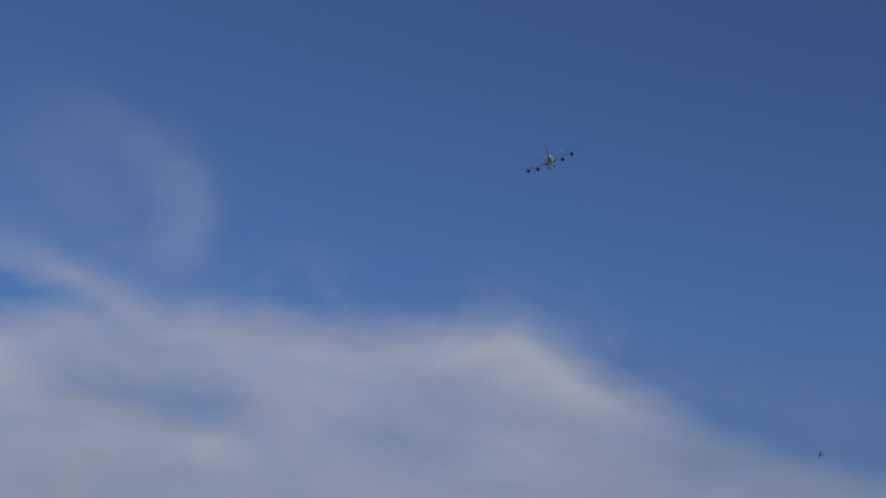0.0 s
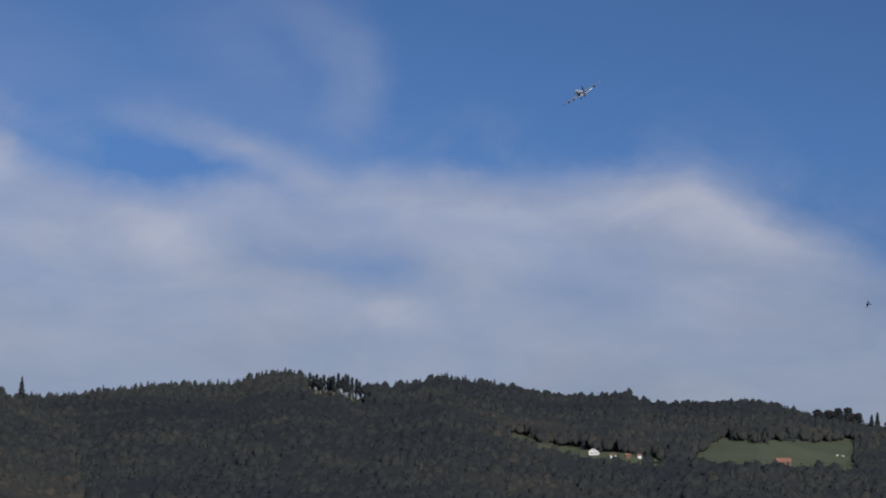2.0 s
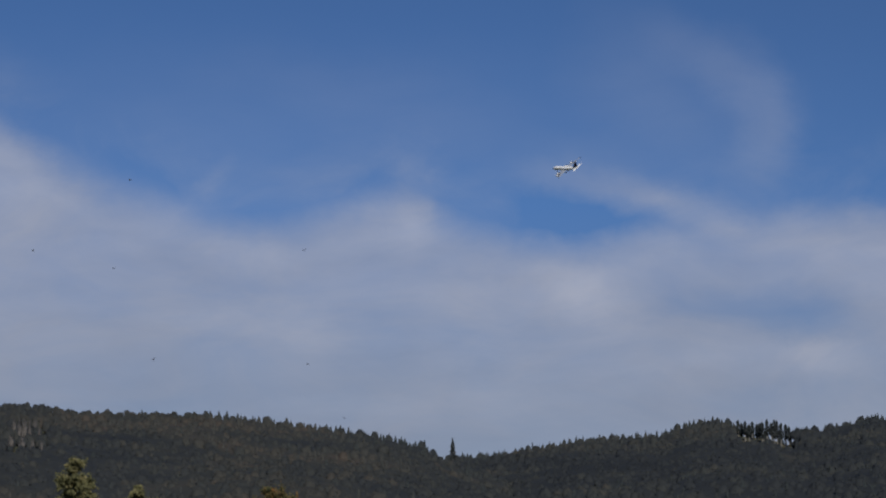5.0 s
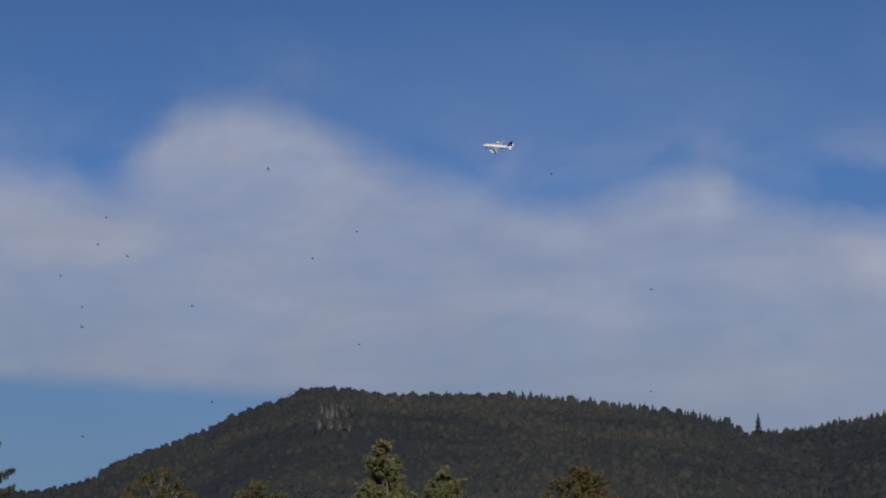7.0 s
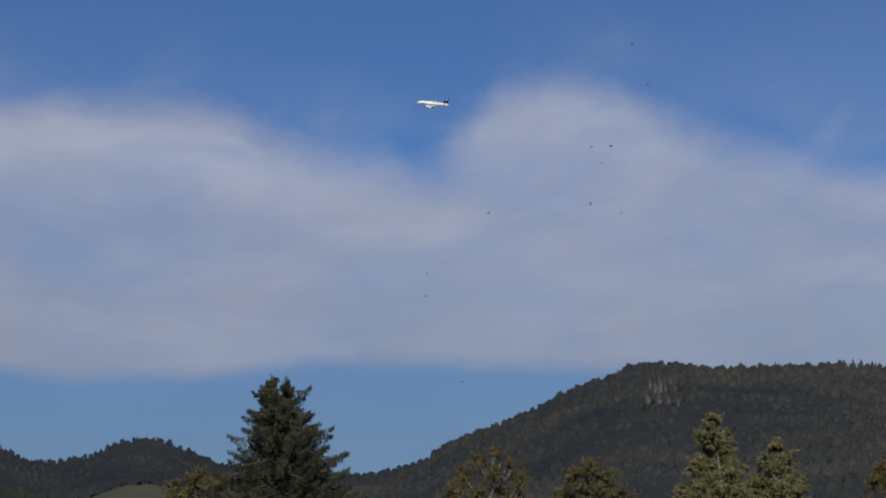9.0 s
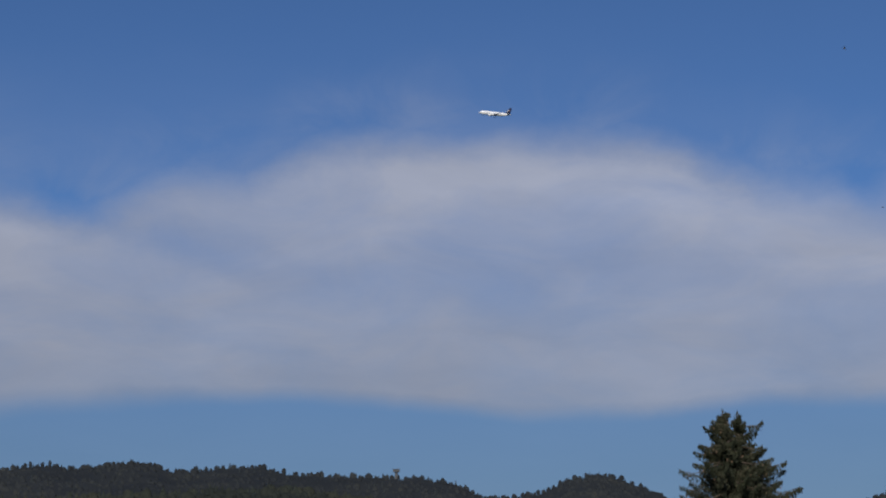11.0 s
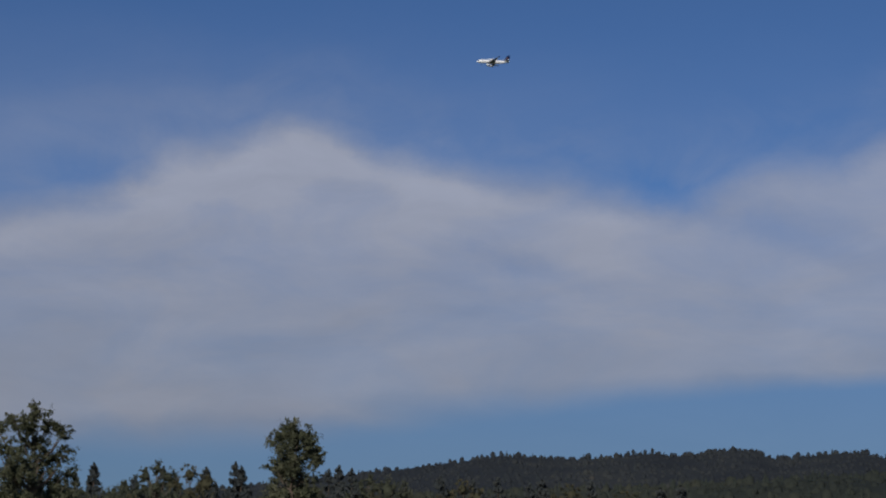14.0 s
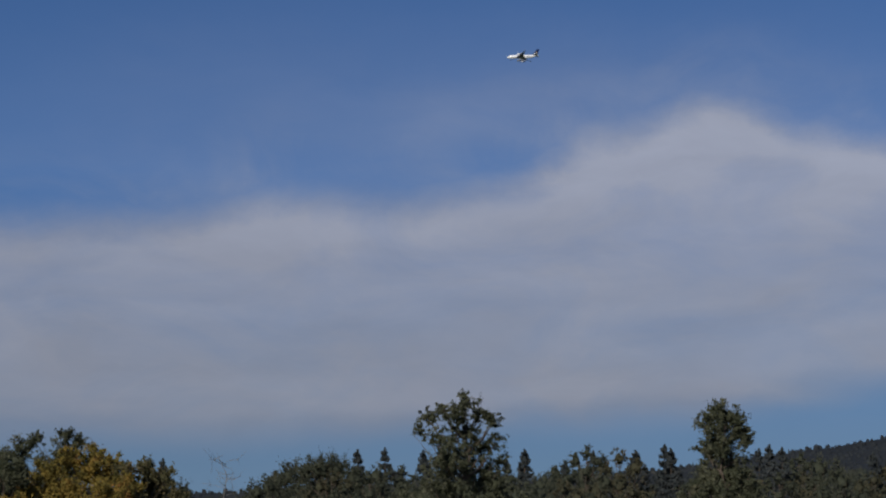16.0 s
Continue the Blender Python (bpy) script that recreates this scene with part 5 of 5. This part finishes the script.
def model_airliner():
    """A four-engined double-deck model, 4.85 m long with a span of 5.3 m; x forward, y to its left."""
    e = new("model_airliner")
    tagged(e, "white four-engined model airliner with dark blue tail in flight", "aircraft")
    part("fuselage", lathe("fuselage", [(2.43, 0.005, -0.06), (2.38, 0.06, -0.055), (2.28, 0.12, -0.04), (2.1, 0.185, -0.01), (1.85, 0.225, 0.02), (1.5, 0.24, 0.03), (-0.6, 0.24, 0.03), (-1.2, 0.21, 0.06),
         (-1.7, 0.15, 0.11), (-2.1, 0.09, 0.16), (-2.38, 0.035, 0.19), (-2.42, 0.01, 0.195)], HULL, 1.18), e)
    for s in (1, -1):
        wing = part("wing", wing_mesh("wing", [(0.85, 1.18, 0.18 * s, -0.13, 0.07), (0.52, 0.84, 0.62 * s, -0.09, 0.06), (0.18, 0.55, 1.2 * s, -0.03, 0.055), (-0.28, 0.34, 1.95 * s, 0.06, 0.05), (-0.68, 0.15, 2.62 * s, 0.15, 0.045)], GREY), e)
        part("winglet", wing_mesh("winglet", [(-0.72, 0.14, 0.06, 0, 0.03), (-0.8, 0.07, 0.27, 0, 0.03)], NAVY, True), wing).location = (0, 2.62 * s, 0)
        for y, x, z in ((0.98, 0.72, -0.24), (1.70, 0.28, -0.14)):
            en = part("engine", lathe("engine", [(0.24, 0.095, 0), (0.26, 0.118, 0), (0.22, 0.14, 0), (0.0, 0.148, 0), (-0.14, 0.138, 0)], HULL), e, "white engine nacelle")
            en.location = (x, y * s, z)
            part("intake", lathe("intake", [(0.245, 0.004, 0), (0.246, 0.088, 0), (0.22, 0.088, 0), (0.219, 0.004, 0)], BLACK), en)
            # the nozzle's dark blue also paints in the shade on the engine's rear
            part("exhaust", lathe("exhaust", [(-0.13, 0.139, 0), (-0.24, 0.125, 0), (-0.34, 0.105, 0), (-0.345, 0.055, 0), (-0.46, 0.02, 0)], NAVY), en, "exhaust nozzle with its shade painted dark blue")
            pyl = part("pylon", wing_mesh("pylon", [(0.12, 0.5, 0.05, 0, 0.03), (-0.02, 0.5, 0.2, 0, 0.03)], GREY, True), en)
        part("tailplane", wing_mesh("tailplane", [(-1.7, 0.56, 0.08 * s, 0.17, 0.05), (-2.16, 0.24, 1.0 * s, 0.26, 0.045)], HULL), e)
        leg = Tubes(6)
        leg.add([(-0.05, 0.28 * s, -0.1), (-0.05, 0.3 * s, -0.48)], [0.022, 0.018])
        g = part("landing_gear", leg.mesh("landing_gear", STEEL), e)
        for dx in (-0.1, 0.1):
            t = lathe("wheel", [(0.0, 0.01, 0), (0.0, 0.06, 0), (0.03, 0.07, 0), (0.07, 0.07, 0), (0.1, 0.06, 0), (0.1, 0.01, 0)], BLACK)
            w = part("wheel", t, g)
            w.matrix_local = pose(-0.05 + dx, 0.25 * s, -0.5, 0, 0, 90)
    fin = part("tail_fin", wing_mesh("tail_fin", [(-1.35, 0.95, 0.22, 0, 0.05), (-1.62, 0.7, 0.45, 0, 0.05), (-2.12, 0.36, 1.16, 0, 0.045)], NAVY, True), e, "dark blue tail fin")
    bm = bmesh.new()
    v = [bm.verts.new(c) for c in ((-2.06, 0, 0.70), (-1.98, 0, 0.74), (-2.13, 0, 0.84), (-2.20, 0, 0.81))]
    f = bm.faces.new(v)
    g = bmesh.ops.extrude_face_region(bm, geom=[f])
    bmesh.ops.translate(bm, verts=[q for q in g["geom"] if isinstance(q, bmesh.types.BMVert)], vec=(0, 0.086, 0))
    bmesh.ops.translate(bm, verts=bm.verts[:], vec=(0, -0.043, 0))
    from_bm("emblem", bm, GOLD, fin, "yellow tail emblem")
    leg = Tubes(6)
    leg.add([(1.75, 0, -0.15), (1.78, 0, -0.46)], [0.02, 0.016])
    g = part("nose_gear", leg.mesh("nose_gear", STEEL), e)
    t = lathe("wheel", [(-0.04, 0.01, 0), (-0.04, 0.05, 0), (0.0, 0.06, 0), (0.04, 0.05, 0), (0.04, 0.01, 0)], BLACK)
    part("wheel", t, g).matrix_local = pose(1.78, 0, -0.48, 0, 0, 90)
    for s in (1, -1):
        bm = bmesh.new()
        box(bm, 2.1, 0.135 * s - 0.05, 0.03, 2.27, 0.135 * s + 0.035, 0.085)
        from_bm("cockpit_window", bm, DARK_GLASS, e, "dark cockpit window", bevel=0.012)
    for z, x0, x1 in ((0.1, -1.0, 1.75), (-0.03, -1.1, 1.95)):
        for s in (1, -1):
            bm = bmesh.new()
            x = x0
            while x < x1:
                box(bm, x, 0.232 * s - 0.006, z, x + 0.03, 0.232 * s + 0.012, z + 0.03)
                x += 0.075
            from_bm("window_row", bm, DARK_GLASS, e)
    return e


def model_plane():
    """A small dark sport model."""
    e = new("model_sport_plane")
    tagged(e, "small dark single-engined model plane far off in the sky", "aircraft")
    part("fuselage", lathe("fuselage", [(0.75, 0.02, 0), (0.7, 0.09, 0), (0.4, 0.13, 0), (-0.2, 0.11, 0.01), (-0.9, 0.05, 0.04), (-1.0, 0.02, 0.05)], BLACK), e)
    for s in (1, -1):
        part("wing", wing_mesh("wing", [(0.32, 0.5, 0, 0.05, 0.06), (0.22, 0.34, 1.15 * s, 0.1, 0.05)], NAVY), e)
        part("tailplane", wing_mesh("tailplane", [(-0.72, 0.3, 0, 0.06, 0.04), (-0.8, 0.2, 0.45 * s, 0.06, 0.04)], NAVY), e)
    part("tail_fin", wing_mesh("tail_fin", [(-0.7, 0.3, 0.05, 0, 0.04), (-0.82, 0.2, 0.4, 0, 0.04)], NAVY, True), e)
    return e


PLUME = plain("dark_plumage", (0.05, 0.048, 0.05), 0.6, vary=0.3, scale=20)


def starling():
    """A small dark bird, wings of 0.4 m; x forward."""
    e = new("bird")
    tagged(e, "small dark bird flying in a loose flock", "bird", "loose flock of birds")
    part("body", lathe("body", [(0.14, 0.002, 0.01), (0.11, 0.012, 0.012), (0.085, 0.024, 0.012), (0.05, 0.03, 0.005), (0.0, 0.038, 0), (-0.06, 0.028, 0), (-0.1, 0.012, 0.005), (-0.11, 0.004, 0.005)], PLUME), e)
    part("tail", wing_mesh("tail", [(-0.09, 0.06, -0.02, 0.005, 0.06), (-0.09, 0.075, 0.02, 0.005, 0.06)], PLUME), e)
    for s in (1, -1):
        w = part("wing", wing_mesh("wing", [(0.05, 0.1, 0, 0, 0.06), (0.06, 0.09, 0.1 * s, 0, 0.05), (0.015, 0.03, 0.21 * s, 0, 0.05)], PLUME), e)
        w.location = (0.0, 0.02 * s, 0.015)
    return e


for place in ((22.52, 7.22, 2.2, 12, 3), (22.40, 7.14, 1.8, 14, 5), (22.29, 7.2, 2.4, 13, 7), (22.17, 7.1, 1.6, 15, 9), (22.05, 7.22, 2.0, 12, 11), (21.95, 7.05, 1.6, 12, 13), (22.58, 6.92, 2.2, 9, 15), (22.33, 6.88, 2.4, 9, 17), (22.1, 6.84, 1.8, 9, 19), (21.9, 6.82, 1.6, 8, 21)):
    crag(*place)
wrapped_bale(-5.72, 5.87)
wrapped_bale(-5.85, 5.86)
airliner = model_airliner()
sport_plane = model_plane()
first_bird = starling()
birds = [first_bird] + [copy_thing(first_bird, pose(0, 0, 0)) for _ in range(15)]


def fly(az, el, far, heading, climb, bank):
    """A pose in the air: where it is seen, and how it flies (bank: right wing down)."""
    p = way(az, el) * far + Vector((0, 0, EYE))
    return pose(p.x, p.y, p.z, 0, 0, 90 + heading) @ pose(0, 0, 0, 0, -climb) @ pose(0, 0, 0, bank)


def motions():
    walk(airliner, [
        (0.0, fly(-3.043, 15.974, 185.0, -1.0, 11.8, -25.0)),
        (0.5, fly(-2.720, 14.894, 222.0, 1.5, 14.3, -30.0)),
        (1.0, fly(-1.890, 14.280, 255.0, 5.0, 15.8, -33.0)),
        (1.5, fly(-1.009, 14.199, 271.0, 9.5, 17.1, -36.0)),
        (2.0, fly(0.084, 14.002, 284.6, 16.0, 16.8, -36.2)),
        (2.5, fly(1.336, 13.850, 297.0, 21.5, 16.3, -37.5)),
        (3.0, fly(2.769, 13.696, 309.4, 28.5, 15.7, -39.0)),
        (3.5, fly(4.361, 13.576, 321.4, 36.5, 14.5, -40.5)),
        (4.0, fly(6.055, 13.494, 333.0, 45.0, 13.2, -41.5)),
        (4.5, fly(7.917, 13.407, 344.2, 52.4, 11.8, -42.0)),
        (5.0, fly(9.963, 13.344, 355.0, 59.4, 10.7, -42.0)),
        (5.5, fly(12.101, 13.312, 365.0, 66.0, 10.8, -41.8)),
        (6.0, fly(14.226, 13.319, 375.0, 73.6, 10.8, -41.3)),
        (6.5, fly(16.246, 13.370, 384.2, 84.0, 9.9, -40.5)),
        (7.0, fly(18.429, 13.431, 390.0, 96.2, 8.3, -39.5)),
        (7.5, fly(20.640, 13.564, 390.5, 108.0, 6.7, -38.5)),
        (8.0, fly(22.842, 13.696, 388.5, 115.0, 6.0, -37.0)),
        (8.5, fly(25.071, 13.842, 387.6, 119.0, 6.3, -33.0)),
        (9.0, fly(27.298, 14.008, 387.1, 120.6, 6.7, -28.0)),
        (9.5, fly(29.521, 14.184, 386.7, 122.2, 7.1, -23.0)),
        (10.0, fly(31.737, 14.361, 386.3, 124.1, 7.2, -20.0)),
        (10.5, fly(33.945, 14.529, 386.0, 125.9, 7.4, -17.0)),
        (11.0, fly(36.189, 14.716, 385.9, 128.0, 7.4, -14.0)),
        (11.5, fly(38.472, 14.902, 386.0, 130.7, 7.2, -10.9)),
        (12.0, fly(40.753, 15.083, 385.8, 134.5, 6.5, -7.7)),
        (12.5, fly(43.056, 15.243, 385.0, 138.9, 5.4, -5.0)),
        (13.0, fly(45.370, 15.387, 383.0, 142.4, 4.2, -2.9)),
        (13.5, fly(47.644, 15.520, 380.5, 143.3, 3.3, -1.3)),
        (14.0, fly(49.944, 15.559, 379.0, 141.7, 2.7, 0.0)),
        (14.5, fly(52.190, 15.507, 379.4, 139.3, 2.5, 1.0)),
        (15.0, fly(54.432, 15.429, 381.0, 138.0, 2.4, 1.5)),
        (15.5, fly(56.671, 15.323, 383.1, 138.3, 2.3, 2.0)),
        (16.0, fly(58.857, 15.213, 385.0, 139.1, 2.2, 2.5)),
    ])
    walk(sport_plane, [
        (0.0, fly(-9.504, 9.627, 760, 40, 4, -76)),
        (0.5, fly(-8.270, 9.585, 760, 40, 4, -75)),
        (1.0, fly(-7.317, 9.386, 760, 55, 4, -74)),
        (1.5, fly(-6.866, 9.334, 760, 55, 4, -73)),
        (2.0, fly(-6.437, 9.252, 760, 55, 4, -72)),
        (3.0, fly(-5.400, 9.000, 760, 55, 4, -70)),
        (4.5, fly(-4.500, 8.900, 760, 55, 4, -67)),
        (8.0, fly(-3.000, 9.200, 760, 55, 4, -60)),
        (16.0, fly(-2.000, 9.600, 760, 55, 4, -44)),
    ])
    tracks = (
        ((6.5, 25.43, 11.48), (7.0, 26.94, 10.97), (7.5, 26.96, 10.73), (8.0, 27.51, 10.99)),
        ((6.5, 26.68, 12.25), (7.0, 27.61, 11.22), (7.5, 27.92, 11.08), (8.0, 28.96, 10.11)),
        ((6.5, 27.08, 10.69), (7.0, 27.95, 9.81), (7.5, 28.29, 9.63), (8.0, 27.24, 8.76)),
        ((6.5, 27.45, 9.95), (7.0, 27.94, 9.36), (7.5, 28.49, 9.33), (8.0, 28.42, 6.74)),
        ((6.5, 24.14, 9.75), (7.0, 25.46, 9.86), (7.5, 26.88, 9.46), (8.0, 27.72, 7.57)),
        ((6.5, 23.11, 8.73), (7.0, 24.99, 7.70), (7.5, 26.25, 8.06), (8.0, 27.38, 6.86)),
        ((6.5, 24.80, 7.87), (7.0, 27.88, 6.93), (7.5, 28.42, 6.31), (8.0, 29.85, 6.81)),
        ((6.5, 25.21, 13.58), (7.0, 27.43, 11.83), (7.5, 29.53, 12.28), (8.0, 29.30, 12.33)),
        ((6.5, 21.99, 12.58), (7.0, 23.74, 12.95), (7.5, 24.99, 13.55), (8.0, 26.38, 12.68)),
        ((6.5, 22.08, 10.85), (7.0, 22.72, 10.94), (7.5, 23.18, 11.04), (8.0, 24.84, 11.19)),
        ((6.5, 20.80, 10.79), (7.0, 21.71, 11.54), (7.5, 23.09, 12.80), (8.0, 25.01, 12.46)),
        ((6.5, 15.06, 12.28), (7.0, 17.20, 12.81), (7.5, 21.15, 13.52), (8.0, 22.44, 14.17)),
        ((6.5, 20.80, 9.13), (7.0, 21.65, 9.01), (7.5, 25.62, 8.18), (8.0, 25.18, 10.42)),
        ((6.5, 14.72, 7.88), (7.0, 15.02, 7.85), (7.5, 15.32, 7.78), (8.0, 15.61, 7.77)),
        ((6.5, 14.34, 9.20), (7.0, 14.96, 10.14), (7.5, 16.19, 12.13), (8.0, 17.99, 14.08)),
        ((6.5, 28.75, 11.30), (7.0, 28.45, 10.50), (7.5, 27.26, 8.08), (8.0, 27.47, 6.49)),
    )
    rng = np.random.default_rng(81)
    # where five of them drift later, placed to fit the camera's view
    later = (
        [(10.3, 23.93, 11.71), (10.5, 25.72, 9.95), (11.1, 24.2, 9.2)],
        [(10.3, 27.58, 11.73), (10.5, 26.18, 9.56), (11.1, 24.8, 9.0)],
        [(10.3, 27.92, 12.43), (10.7, 27.71, 12.45), (11.1, 27.2, 12.3)],
        [(10.3, 25.72, 14.30), (10.5, 25.58, 14.35), (11.1, 28.27, 16.06)],
        [(9.3, 26.4, 7.8), (10.5, 25.49, 8.01), (11.1, 25.0, 8.1)],
    )
    for i, (bird, track) in enumerate(zip(birds, tracks)):
        p0, p1 = track[0], track[-1]
        drift = rng.normal(size=2) * (1.0, 0.7)
        pts = [(0.0, p0[1] - drift[0] * 1.5, p0[2] + 0.6), (2.5, p0[1] + rng.normal() * 1.2, p0[2] + rng.normal() * 0.8), (4.5, p0[1] - drift[0], p0[2] - drift[1])]
        pts += list(track)
        pts += later[i] if i < len(later) else [(9.3, rng.uniform(22.0, 23.5), p1[2] + rng.normal() * 0.6), (10.8, rng.uniform(21.0, 23.5), p1[2] + rng.normal() * 0.8)]
        pts += [(13.0, 24.0 + rng.normal(), p1[2] + rng.normal()), (16.0, 22.0 + rng.normal(), p1[2] + rng.normal())]
        far = rng.uniform(165, 250)
        rows = []
        last = None
        for k, (t, a, e) in enumerate(pts):
            n = pts[min(k + 1, len(pts) - 1)]
            b = pts[max(k - 1, 0)]
            da, de = n[1] - b[1], n[2] - b[2]
            h = a + (90 if da > 0 else -90) + 25 * math.sin(k + far)
            if last is not None:
                while h - last > 180:
                    h -= 360
                while h - last < -180:
                    h += 360
                h = max(last - 80, min(last + 80, h))
            last = h
            rows.append((t, fly(a, max(e, 6.0), far, h, math.degrees(math.atan2(de, abs(da) + 0.6)) * 0.4, 12 * math.sin(k * 2 + far))))
        walk(bird, rows)
        lag = rng.uniform(0, 6)
        for wing, s in zip([c for c in bird.children if c.name.startswith("wing")], (1, -1)):
            walk(wing, [(t, pose(0, 0.02 * s, 0.015, s * (6 + 30 * math.sin(t * 17.0 + lag)), 0, 0)) for t in np.arange(0, 16.01, 0.1)])


motions()
